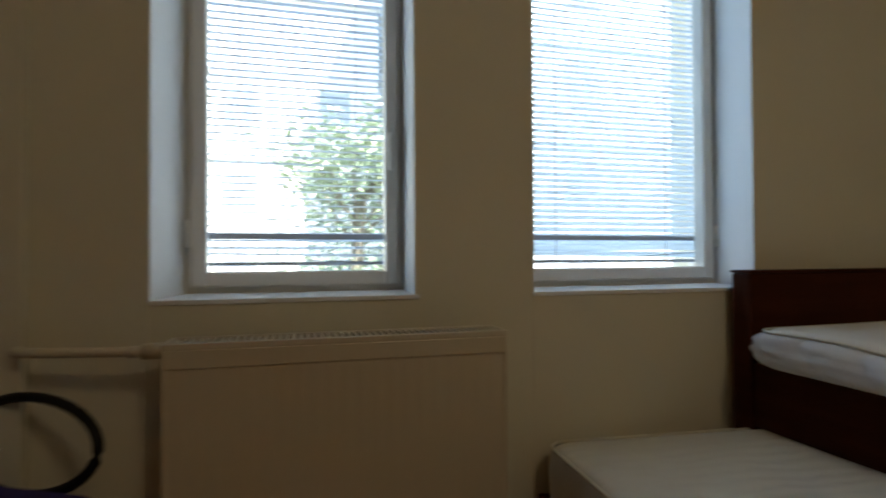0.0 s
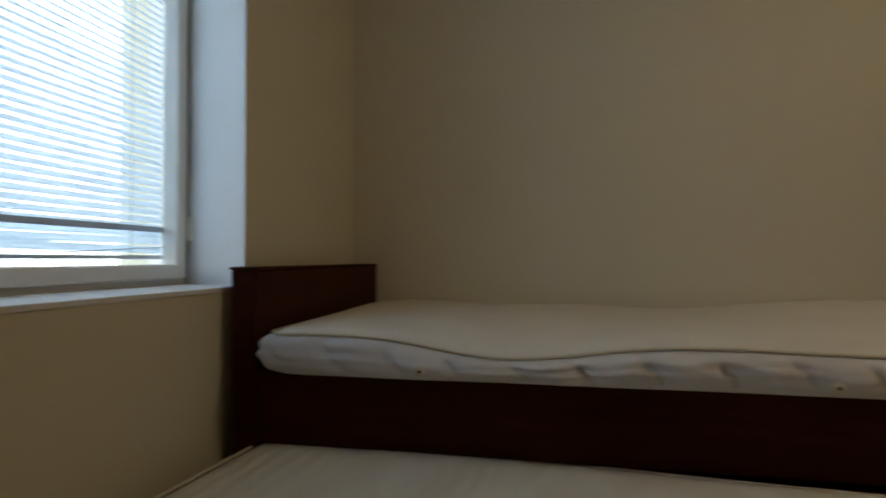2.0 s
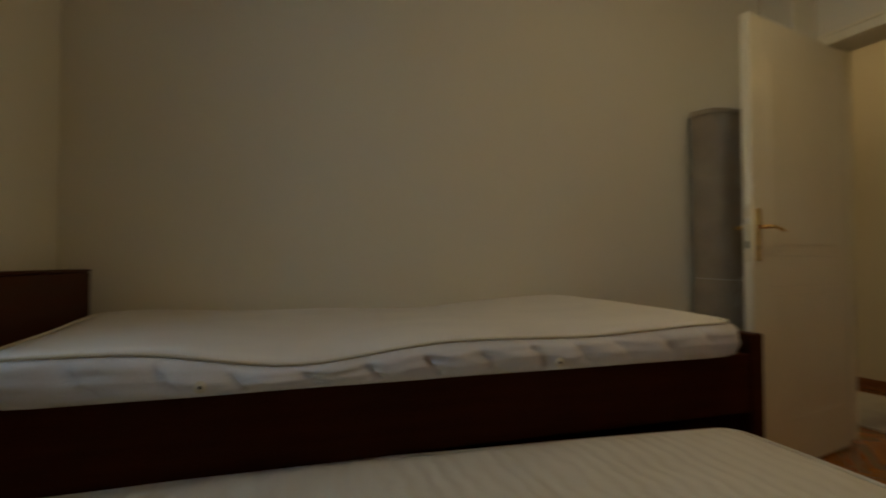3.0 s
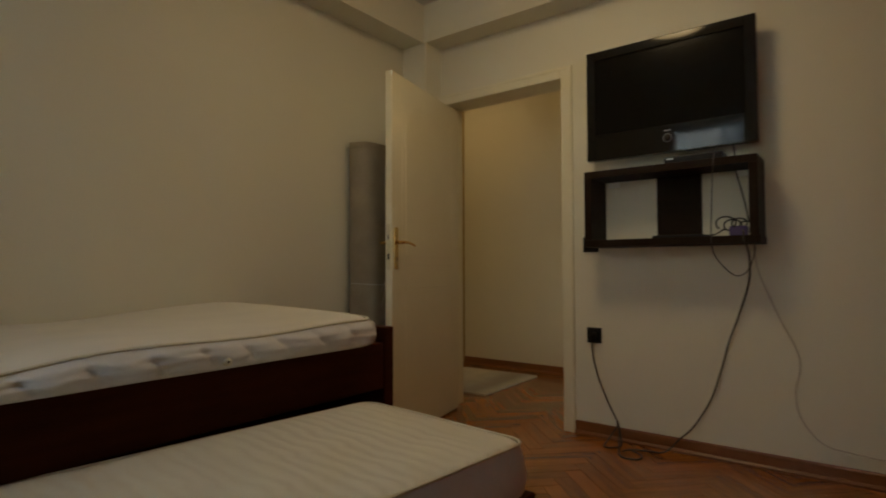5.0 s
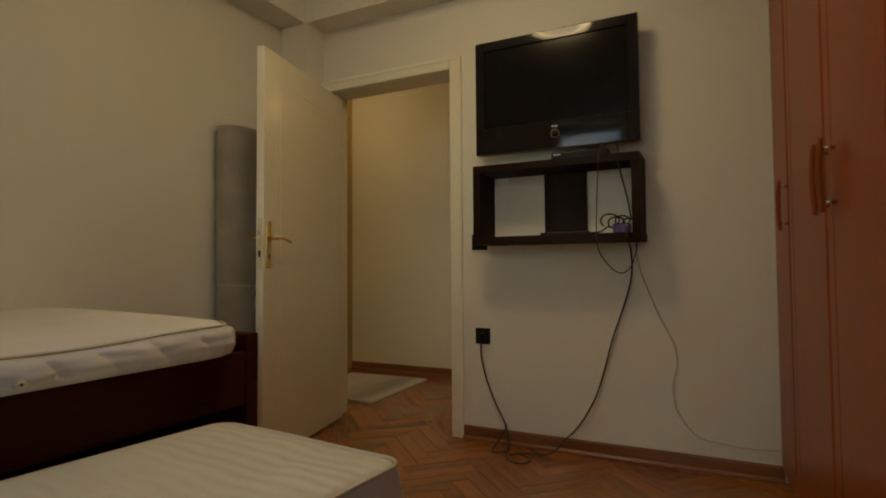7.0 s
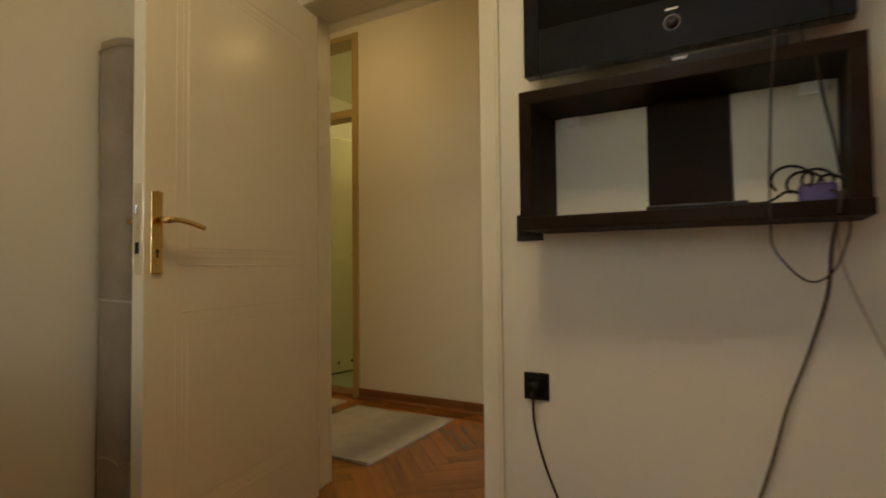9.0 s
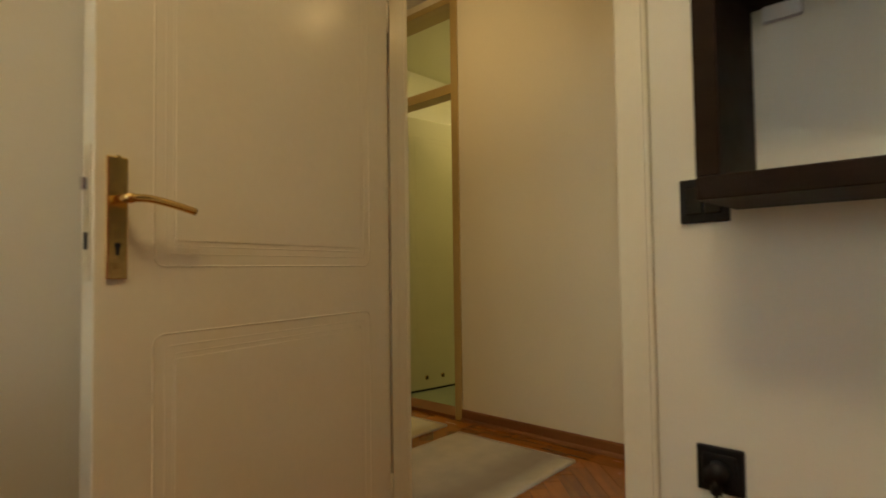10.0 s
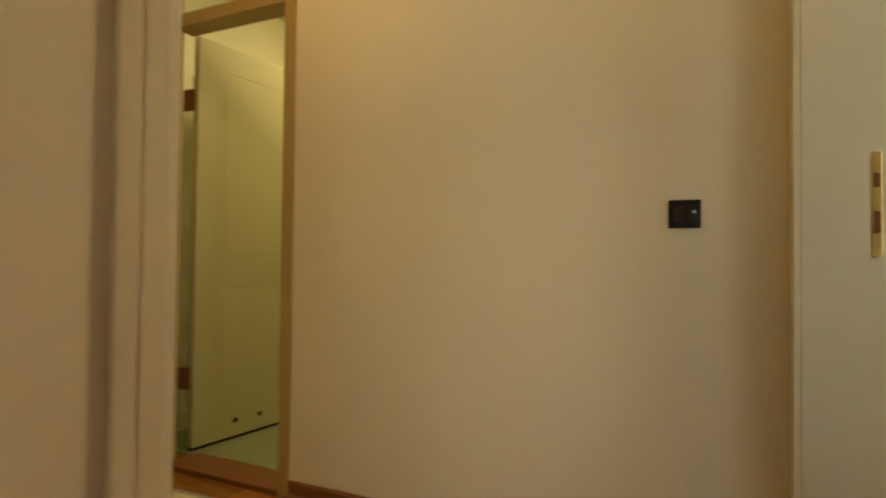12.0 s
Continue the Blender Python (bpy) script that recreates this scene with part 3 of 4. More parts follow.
def door_leaf(name, label, at, turn, w, h, paint, fittings=True, vents=0, start=0.0):
    """A leaf that reaches along +x from its hinge; its shown face looks towards -y."""
    d = thing(name, label, "door", at, turn)
    d["kind"] = "structure"
    leaf = part("leaf", box(start, w, 0.0, 0.040, 0.0, h, 0.0025), paint, d)
    for z0, z1 in ((0.21, 0.795), (0.925, h - 0.14)):
        for y in (0.0004, 0.0396):
            bm = bmesh.new()
            panel_groove(bm, 0.118, w - 0.108, z0, z1, y)
            part("panel_moulding", bm, paint, leaf, smooth=True)
        part("panel", box(0.158, w - 0.152, -0.0015, 0.0415, z0 + 0.05, z1 - 0.05, 0.001), paint, leaf)
    if fittings:
        for y0, y1, s in ((-0.007, -0.0005, -1), (0.0405, 0.047, 1)):
            pl = part("handle_plate", box(w - 0.056, w - 0.018, y0, y1, 0.902, 1.122, 0.003), BRASS, d, "brass handle plate with keyhole")
            bm = bmesh.new()
            y = y0 if s < 0 else y1
            cyl(bm, (w - 0.037, y, 1.044), (w - 0.037, y + s * 0.045, 1.044), 0.009, 14)
            tube(bm, smooth_path([(w - 0.039, y + s * 0.043, 1.044), (w - 0.069, y + s * 0.046, 1.045), (w - 0.114, y + s * 0.044, 1.039), (w - 0.162, y + s * 0.040, 1.030)], 5), 0.0075, 10)
            part("lever", bm, BRASS, pl, "brass lever handle", True)
            bm = bmesh.new()
            cyl(bm, (w - 0.037, y + s * 0.0004, 0.962), (w - 0.037, y + s * 0.001, 0.962), 0.0055, 12)
            bm_box(bm, w - 0.0395, w - 0.0345, min(y, y + s * 0.001), max(y, y + s * 0.001), 0.945, 0.962)
            part("keyhole", bm, BLACKP, pl)
            for z in (0.925, 1.120):
                bm = bmesh.new()
                cyl(bm, (w - 0.037, y - s * 0.001, z), (w - 0.037, y + s * 0.0015, z), 0.0045, 10)
                part("screw", bm, BRASS, pl)
        lp = part("lock_faceplate", box(w - 0.0005, w + 0.0025, 0.009, 0.031, 0.900, 1.140, 0.001), PALEBR, d, "brass lock faceplate on the door edge")
        part("latch", box(w + 0.002, w + 0.012, 0.014, 0.026, 1.058, 1.082, 0.002), STEEL, lp)
        part("bolt", box(w + 0.0026, w + 0.004, 0.014, 0.026, 0.955, 0.985), BLACKP, lp)
        for z in (0.25, h - 0.25):
            bm = bmesh.new()
            cyl(bm, (start - 0.006, 0.036, z - 0.045), (start - 0.006, 0.036, z + 0.045), 0.006, 12)
            part("hinge", bm, paint, d, smooth=True)
    for i in range(vents):
        bm = bmesh.new()
        x = 0.246 + i * 0.156
        cyl(bm, (x, -0.004, 0.085), (x, 0.001, 0.085), 0.017, 20)
        v = part("vent_ring", bm, BRASS, d, "small round vent grille", True)
        bm = bmesh.new()
        cyl(bm, (x, -0.0055, 0.085), (x, -0.0035, 0.085), 0.011, 16)
        part("vent_hole", bm, BLACKP, v)
    return d


# hinge at the east jamb; the leaf stands well open into the bedroom
DOOR_TURN = math.degrees(math.atan2(0.9771, -0.2128))
door_leaf("door_1", "cream gloss panelled door standing open with brass handle", (0.868, -0.032, 0.012), DOOR_TURN, 0.878, 1.950, DOORW, start=0.024)


def frame_set(name, label, x0, x1, y0, y1, top, paint, arch=0.07, sides=("n", "s"), left_arch=None, right_arch=None):
    f = thing(name, label, "door frame", (0, 0, 0))
    f["kind"] = "structure"
    part("west_lining", box(x0, x0 + 0.02, y0, y1, 0, top, 0.002), paint, f)
    part("east_lining", box(x1 - 0.02, x1, y0, y1, 0, top, 0.002), paint, f)
    part("head_lining", box(x0 + 0.02, x1 - 0.02, y0, y1, top - 0.02, top, 0.002), paint, f)
    la, ra = (arch if left_arch is None else left_arch), (arch if right_arch is None else right_arch)
    for side, ya, yb in (("n", y1, y1 + 0.02), ("s", y0 - 0.02, y0)):
        if side not in sides:
            continue
        part("west_architrave", box(x0 + 0.02 - la, x0 + 0.02, ya, yb, 0, top - 0.02 + arch, 0.005, 3), paint, f)
        part("east_architrave", box(x1 - 0.02, x1 - 0.02 + ra, ya, yb, 0, top - 0.02 + arch, 0.005, 3), paint, f)
        part("head_architrave", box(x0 + 0.02, x1 - 0.02, ya, yb, top - 0.02, top - 0.02 + arch, 0.005, 3), paint, f)
        bm = bmesh.new()
        yy = yb if side == "n" else ya
        for x in (x0 + 0.02 - la * 0.80, x1 - 0.02 + ra * 0.80):
            bm_box(bm, x - 0.006, x + 0.006, min(yy - 0.001, yy + 0.004), max(yy - 0.001, yy + 0.004), 0, top - 0.02 + arch * 0.8, 0.001)
        bm_box(bm, x0 + 0.02 - la * 0.8 + 0.006, x1 - 0.02 + ra * 0.8 - 0.006, min(yy - 0.001, yy + 0.004), max(yy - 0.001, yy + 0.004), top - 0.02 + arch * 0.7, top - 0.02 + arch * 0.8, 0.001)
        part("edge_bead", bm, paint, f)
    return f


fr = frame_set("door_frame_1", "cream painted wooden door frame with moulded architrave", 0.045, 0.920, -0.16, 0.0, 2.03, DOORW, 0.068, ("n", "s"), 0.068, 0.044)
part("stop_bead", box(0.0652, 0.078, -0.115, -0.085, 0, 2.009, 0.002), DOORW, fr)
part("stop_bead", box(0.887, 0.8998, -0.115, -0.085, 0, 2.009, 0.002), DOORW, fr)
part("strike_plate", box(0.0648, 0.0672, -0.030, 0.006, 0.98, 1.13, 0.001), BRASS, fr, "brass strike plate")

# ---- television and box shelf ----


def television():
    t = thing("television", "glossy black flat television fixed to the wall above a shelf", "television", (-0.538, 0.028, 1.485), 0)
    w, h = 0.400, 0.582
    bm = bmesh.new()
    for a, b, c, d in ((-w, -w + 0.048, 0, h), (w - 0.048, w, 0, h), (-w + 0.048, w - 0.048, h - 0.048, h), (-w + 0.048, w - 0.048, 0, 0.135)):
        bm_box(bm, a, b, 0.055, 0.100, c, d, 0.003)
    part("bezel", bm, BLACKG, t)
    part("screen", box(-w + 0.046, w - 0.046, 0.060, 0.092, 0.133, h - 0.046), SCREEN, t, "dark switched-off screen")
    part("back_cover", box(-w + 0.03, w - 0.03, 0.020, 0.056, 0.03, h - 0.03, 0.012, 3), BLACKP, t)
    part("wall_mount", box(-0.12, 0.12, -0.0275, 0.022, 0.18, 0.42, 0.002), BLACKP, t)
    bm = bmesh.new()
    cyl(bm, (-0.013, 0.0985, 0.070), (-0.013, 0.1025, 0.070), 0.021, 28)
    ring = part("power_button", bm, SILVER, t, "round silver ringed power button", True)
    bm = bmesh.new()
    cyl(bm, (-0.013, 0.1015, 0.070), (-0.013, 0.1040, 0.070), 0.0175, 28)
    part("button_face", bm, BLACKG, ring, smooth=True)
    part("maker_mark", box(-0.028, 0.004, 0.0996, 0.1012, 0.104, 0.109), SILVER, t)
    return t


television()


def wall_shelf():
    s = thing("wall_shelf", "dark wenge box shelf fixed to the wall under the television", "shelf", (-0.549, 0.0, 1.025), 0)
    w, d = 0.395, 0.213
    part("bottom_board", box(-w - 0.004, w, 0.001, d, 0.0, 0.036, 0.002), SHELF, s)
    part("top_board", box(-w, w, 0.001, d, 0.354, 0.390, 0.002), SHELF, s)
    part("side_board", box(-w, -w + 0.036, 0.001, d, 0.036, 0.354, 0.002), SHELF, s)
    part("side_board", box(w - 0.036, w, 0.001, d, 0.036, 0.354, 0.002), SHELF, s)
    part("back_board", box(-0.125, 0.085, 0.001, 0.020, 0.036, 0.354, 0.002), SHELF, s, "wide dark centre back panel")
    for x in (w - 0.115, -w + 0.055):
        part("hanging_bracket", box(x, x + 0.06, 0.001, 0.014, 0.325, 0.353, 0.002), WINW, s, "small white hanging bracket")
    return s


wall_shelf()


def black_plate(name, label, category, at, turn=0, kind="switch", w=0.088):
    p = thing(name, label, category, at, turn)
    part("plate", box(-w / 2, w / 2, 0.0, 0.010, -0.042, 0.042, 0.003), BLACKP, p)
    if kind == "switch":
        for x0, x1 in ((-w / 2 + 0.012, -0.001), (0.001, w / 2 - 0.012)):
            part("rocker", box(x0, x1, 0.009, 0.015, -0.026, 0.026, 0.002), BLACKG, p)
        # silver sliver stands in for the reflection on the glossy rocker
        part("glint_strip", box(-w / 2 + 0.013, -w / 2 + 0.024, 0.0148, 0.0158, 0.002, 0.010), SILVER, p)
    else:
        part("socket_rim", box(-0.030, 0.030, 0.009, 0.016, -0.030, 0.030, 0.004), BLACKP, p)
        bm = bmesh.new()
        cyl(bm, (0, 0.014, 0), (0, 0.040, 0), 0.019, 20)
        cyl(bm, (0, 0.030, -0.010), (0, 0.034, -0.036), 0.010, 12)
        part("plug", bm, BLACKP, p, "black power plug", True)
    return p


black_plate("light_switch", "black double light switch beside the doorway", "switch", (-0.101, 0.0, 1.047))
black_plate("wall_socket", "black wall socket with a plug in it", "socket", (-0.115, 0.0, 0.548), 0, "socket", 0.082)

# cables
bm = tube(bmesh.new(), smooth_path([(-0.115, 0.034, 0.516), (-0.118, 0.036, 0.44), (-0.145, 0.026, 0.32), (-0.195, 0.026, 0.20), (-0.238, 0.024, 0.115), (-0.250, 0.036, 0.09), (-0.232, 0.10, 0.04), (-0.225, 0.165, 0.009),
                                    (-0.27, 0.16, 0.009), (-0.29, 0.10, 0.012), (-0.262, 0.045, 0.075), (-0.246, 0.034, 0.112), (-0.268, 0.07, 0.06), (-0.30, 0.16, 0.010), (-0.33, 0.24, 0.008), (-0.37, 0.275, 0.008), (-0.425, 0.255, 0.008),
                                    (-0.425, 0.20, 0.010), (-0.36, 0.165, 0.014), (-0.33, 0.20, 0.012), (-0.36, 0.16, 0.016), (-0.43, 0.115, 0.010), (-0.50, 0.085, 0.012), (-0.56, 0.045, 0.075), (-0.62, 0.022, 0.14),
                                    (-0.697, 0.016, 0.275), (-0.745, 0.016, 0.42), (-0.783, 0.016, 0.564), (-0.83, 0.016, 0.70), (-0.873, 0.018, 0.847), (-0.882, 0.05, 0.96), (-0.885, 0.15, 1.022), (-0.885, 0.215, 1.035),
                                    (-0.885, 0.213, 1.072), (-0.875, 0.17, 1.085)], 7), 0.0038, 7)
tagged(put("power_cable", bm, CABLEB, smooth=True), "black power cable coiled on the floor and rising to the shelf", "cable")
bm = tube(bmesh.new(), smooth_path([(-0.895, 0.012, 1.03), (-0.905, 0.010, 0.93), (-0.929, 0.010, 0.848), (-0.99, 0.010, 0.69), (-1.05, 0.010, 0.56), (-1.065, 0.010, 0.47), (-1.045, 0.012, 0.36), (-1.065, 0.012, 0.25),
                                    (-1.143, 0.014, 0.155), (-1.25, 0.016, 0.135), (-1.36, 0.016, 0.128), (-1.47, 0.016, 0.138)], 7), 0.0034, 7)
tagged(put("aerial_cable", bm, CABLEW, smooth=True), "off-white aerial cable hanging along the wall", "cable")
bm = tube(bmesh.new(), smooth_path([(-0.775, 0.11, 1.49), (-0.775, 0.222, 1.43), (-0.765, 0.222, 1.30), (-0.757, 0.220, 1.10), (-0.757, 0.215, 1.02), (-0.765, 0.14, 0.955), (-0.827, 0.10, 0.883), (-0.879, 0.09, 0.903), (-0.91, 0.10, 0.985), (-0.912, 0.11, 1.026)], 7), 0.0024, 7)
tagged(put("signal_cable", bm, CABLEB, smooth=True), "thin black cable looping down from the television", "cable")
bm = tube(bmesh.new(), smooth_path([(-0.83, 0.09, 1.50), (-0.84, 0.10, 1.425), (-0.845, 0.206, 1.41), (-0.865, 0.17, 1.30), (-0.885, 0.15, 1.20), (-0.895, 0.14, 1.125)], 6), 0.0036, 7)
tagged(put("mains_lead", bm, CABLEB, smooth=True), "black mains lead hanging behind the shelf edge", "cable")


def cable_bundle():
    c = thing("extension_block", "violet plug block with tangled black leads on the shelf", "extension lead", (-0.845, 0.12, 1.0625))
    part("block", box(-0.045, 0.030, -0.030, 0.025, 0.0, 0.045, 0.008, 3), PURPLE, c)
    for k in range(4):
        pts = []
        cx, cz, r = -0.035 + 0.026 * k, 0.046 + 0.010 * (k % 2), 0.026 + 0.005 * k
        for j in range(9):
            a = radians(-40 + 32 * j)
            pts.append((cx + r * math.cos(a), -0.02 + 0.012 * k + 0.012 * math.sin(2 * a), max(0.006, cz + r * 0.8 * math.sin(a))))
        part("lead", tube(bmesh.new(), smooth_path(pts, 3), 0.0036, 6), BLACKP, c, smooth=True)
    part("lead", tube(bmesh.new(), smooth_path([(0.02, 0.0, 0.02), (0.05, 0.02, 0.03), (0.085, 0.0, 0.012), (0.11, 0.02, 0.006), (0.13, 0.03, 0.006)], 5), 0.0036, 6), BLACKP, c, smooth=True)
    return c


cable_bundle()
p = thing("media_player", "flat black media box lying on the shelf", "media player", (-0.60, 0.12, 1.0615))
part("case", box(-0.115, 0.115, -0.06, 0.06, 0.0, 0.013, 0.004), BLACKP, p)
p = thing("remote_box", "slim black box with silver trim on top of the shelf", "media player", (-0.675, 0.13, 1.4155))
part("case", box(-0.13, 0.13, -0.045, 0.055, 0.0, 0.034, 0.006, 3), BLACKP, p)
part("trim_strip", box(0.085, 0.118, 0.0535, 0.0562, 0.019, 0.026), SILVER, p)

# ---- wardrobe ----


def wardrobe():
    w = thing("wardrobe", "cherry veneer wardrobe with four tall doors and wooden grips", "wardrobe", (-1.460, 0.004, 0), 2.0)
    # local y runs along the doors, local +x is the front
    L, H, D = 2.02, 2.36, 0.53
    part("side_panel", box(-D, -0.022, 0.0, 0.018, 0, H, 0.002), CHERRY, w)
    part("side_panel", box(-D, -0.022, L - 0.018, L, 0, H, 0.002), CHERRY, w)
    part("top_panel", box(-D, -0.022, 0.018, L - 0.018, H - 0.018, H, 0.002), CHERRY, w)
    part("back_panel", box(-D, -D + 0.006, 0.018, L - 0.018, 0.03, H - 0.018), CHERRY, w)
    part("plinth", box(-0.06, -0.030, 0.018, L - 0.018, 0, 0.068, 0.002), CHERRY, w)
    for y in (0.45, 1.055, 1.58):
        part("divider", box(-D + 0.006, -0.024, y - 0.009, y + 0.009, 0.07, H - 0.018), CHERRY, w)
    edges = (0.004, 0.45, 1.055, 1.58, L - 0.004)
    grips = (0.385, 1.015, 1.095, 1.635)
    for i in range(4):
        y0, y1 = edges[i] + 0.0015, edges[i + 1] - 0.0015
        bm = box(-0.020, 0.0, y0, y1, 0.07, H - 0.004, 0.005, 3)
        dr = part("door", bm, CHERRY, w)
        bw = min(0.06, (y1 - y0) * 0.2)
        bm = bmesh.new()
        prism(bm, [(-0.001, y0 + bw), (0.004, y0 + bw + 0.012), (0.004, y1 - bw - 0.012), (-0.001, y1 - bw)], 0.16, H - 0.10)
        part("raised_field", bm, CHERRY, dr)
        g = grips[i]
        bm = bmesh.new()
        zc = 1.128
        rings = []
        for k in range(13):
            u = k / 12
            z = zc - 0.092 + 0.184 * u
            r = 0.0085 * (0.72 + 0.28 * math.sin(math.pi * u))
            rings.append([bm.verts.new((0.030 + r * math.cos(a) + 0.004 * math.sin(math.pi * u), g + 1.15 * r * math.sin(a), z)) for a in [2 * math.pi * j / 12 for j in range(12)]])
        for a, b in zip(rings, rings[1:]):
            for j in range(12):
                bm.faces.new((a[j], a[(j + 1) % 12], b[(j + 1) % 12], b[j]))
        bm.faces.new(rings[0][::-1])
        bm.faces.new(rings[-1])
        hd = part("grip", bm, CHERRY, dr, "turned cherry wood grip on metal posts", True)
        for z in (zc - 0.067, zc + 0.067):
            bm = bmesh.new()
            cyl(bm, (0.0, g, z), (0.027, g, z), 0.0052, 12, 0.0036)
            part("post", bm, STEEL, hd, smooth=True)
    return w


wardrobe()

# ---- swivel chair in the corner ----


def swivel_chair():
    c = thing("swivel_chair", "blue upholstered swivel chair with round black armrest loops", "chair", (-1.692, 3.105, 0), -28)
    bm = box(-0.24, 0.24, -0.23, 0.23, 0.415, 0.500, 0.035, 4)
    part("seat", bm, BLUEF, c, smooth=True)
    part("seat_shell", box(-0.20, 0.20, -0.19, 0.19, 0.365, 0.388, 0.006), BLACKP, c)
    part("backrest", box(-0.235, -0.185, -0.20, 0.20, 0.60, 0.92, 0.02, 4), BLUEF, c, smooth=True)
    part("back_stem", tube(bmesh.new(), smooth_path([(-0.10, 0, 0.37), (-0.24, 0, 0.38), (-0.262, 0, 0.52), (-0.25, 0, 0.74)], 5), 0.014, 8), BLACKP, c, smooth=True)
    for s in (-1, 1):
        pts = [(0.02 + 0.172 * math.cos(a), s * 0.255 + s * 0.015 * math.sin(a), 0.560 + 0.092 * math.sin(a)) for a in [2 * math.pi * j / 32 for j in range(32)]]
        part("armrest_loop", tube(bmesh.new(), pts, 0.0105, 10, True), BLACKP, c, "round black plastic armrest loop", True)
        part("armrest_foot", tube(bmesh.new(), [(0.0, s * 0.245, 0.458), (0.0, s * 0.21, 0.376), (0.0, s * 0.15, 0.374)], 0.013, 8), BLACKP, c, smooth=True)
    bm = bmesh.new()
    cyl(bm, (0, 0, 0.09), (0, 0, 0.37), 0.025, 16)
    part("gas_column", bm, BLACKP, c, smooth=True)
    for k in range(5):
        a = radians(72 * k + 10)
        x, y = 0.27 * math.cos(a), 0.27 * math.sin(a)
        leg = part("base_arm", tube(bmesh.new(), [(0, 0, 0.10), (x * 0.6, y * 0.6, 0.085), (x, y, 0.065)], 0.016, 8), BLACKP, c, smooth=True)
        bm = bmesh.new()
        cyl(bm, (x - 0.012 * math.sin(a), y + 0.012 * math.cos(a), 0.026), (x + 0.012 * math.sin(a), y - 0.012 * math.cos(a), 0.026), 0.026, 16)
        part("castor", bm, BLACKP, leg)
    return c


swivel_chair()

# ---- ceiling lamps (bedroom's reflected in the television; hall's and bathroom's added unseen) ----


def ceiling_lamp(at, r):
    l = thing("ceiling_lamp", "small warm glowing glass ceiling lamp", "lamp", at)
    bm = bmesh.new()
    cyl(bm, (0, 0, -0.03), (0, 0, 0), 0.05, 20)
    part("canopy", bm, BRASS, l)
    bm = bmesh.new()
    bmesh.ops.create_uvsphere(bm, u_segments=24, v_segments=12, radius=r, matrix=Matrix.Translation((0, 0, -0.045)) @ Matrix.Diagonal((1.4, 1.4, 0.4, 1)))
    g = part("glass_shade", bm, BULB, l, "warm glowing round glass shade", True)
    g.visible_shadow = False
    return l


ceiling_lamp((-0.31, 1.20, CZ), 0.16)
# these two fixtures are added to light their rooms; neither is seen
ceiling_lamp((1.55, -0.75, 2.70), 0.09)
ceiling_lamp((2.00, -2.45, 2.55), 0.09)

# ---- hall and bathroom ----
HY, HC = -1.446, 2.70
bm = bmesh.new()
bm_box(bm, 0.035, 1.778, HY - 0.16, HY, 0, HC)
bm_box(bm, 2.68, 3.05, HY - 0.16, HY, 0, HC)
bm_box(bm, 1.778, 2.68, HY - 0.16, HY, 2.65, HC)
structure("wall_hall_south", bm, WALL_HALL, "warm cream painted hall wall with a doorway", "wall")
structure("wall_hall_east", box(2.90, 3.05, HY, -0.16, 0, HC), WALL_HALL, "warm cream painted hall end wall", "wall")
structure("wall_hall_north", box(EW + 0.001, 3.05, -0.16, -0.02, 0, HC), WALL_HALL, "warm cream painted hall wall", "wall")
bm = bmesh.new()
bm_box(bm, -0.19, 0.035, HY - 0.16, HY + 0.055, 0, HC)
bm_box(bm, -0.19, 0.035, HY + 1.12, -0.16, 0, HC)
bm_box(bm, -0.19, 0.035, HY + 0.055, HY + 1.12, 2.05, HC)
structure("wall_hall_west", bm, WALL_HALL, "warm cream painted hall wall with a doorway", "wall")
structure("ceiling_hall", box(-1.60, 3.05, HY - 0.16, -0.16, HC, HC + 0.10), CEIL, "plain painted hall ceiling", "ceiling")
# unseen wall, added with an open gap that lets daylight into the hall
bm = bmesh.new()
bm_box(bm, -1.60, -1.45, HY - 0.16, -0.16, 0, 0.8)
bm_box(bm, -1.60, -1.45, HY - 0.16, -0.16, 2.2, HC)
bm_box(bm, -1.60, -1.45, HY - 0.16, HY + 0.75, 0.8, 2.2)
bm_box(bm, -1.45, -0.19, HY - 0.16, HY, 0, HC)
structure("wall_side_room", bm, REVEAL, "pale painted wall of the next room", "wall")



def wall_lamp():
    l = thing("wall_lamp", "small warm glowing wall lamp above the hall door frame", "lamp", (0.036, -0.80, 2.17))
    bm = bmesh.new()
    cyl(bm, (0.0, 0, 0), (0.014, 0, 0), 0.045, 24)
    part("backplate", bm, BRASS, l)
    part("arm", tube(bmesh.new(), smooth_path([(0.012, 0, -0.02), (0.04, 0, -0.05), (0.079, 0, -0.055)], 5), 0.006, 8), BRASS, l, smooth=True)
    bm = bmesh.new()
    bmesh.ops.create_uvsphere(bm, u_segments=24, v_segments=14, radius=0.062, matrix=Matrix.Translation((0.079, 0, 0.0)))
    g = part("glass_shade", bm, BULBW, l, "warm glowing round glass shade", True)
    g.visible_shadow = False
    return l


wall_lamp()

f = thing("door_frame_2", "cream painted door frame of the next room with brass strike plate", "door frame")
f["kind"] = "structure"
part("south_lining", box(-0.19, 0.035, HY + 0.055, HY + 0.075, 0, 2.05, 0.002), DOORW, f)
part("north_lining", box(-0.19, 0.035, HY + 1.10, HY + 1.12, 0, 2.05, 0.002), DOORW, f)
part("head_lining", box(-0.19, 0.035, HY + 0.075, HY + 1.10, 2.03, 2.05, 0.002), DOORW, f)
part("south_architrave", box(0.035, 0.052, HY + 0.008, HY + 0.075, 0, 2.10, 0.005, 3), DOORW, f)
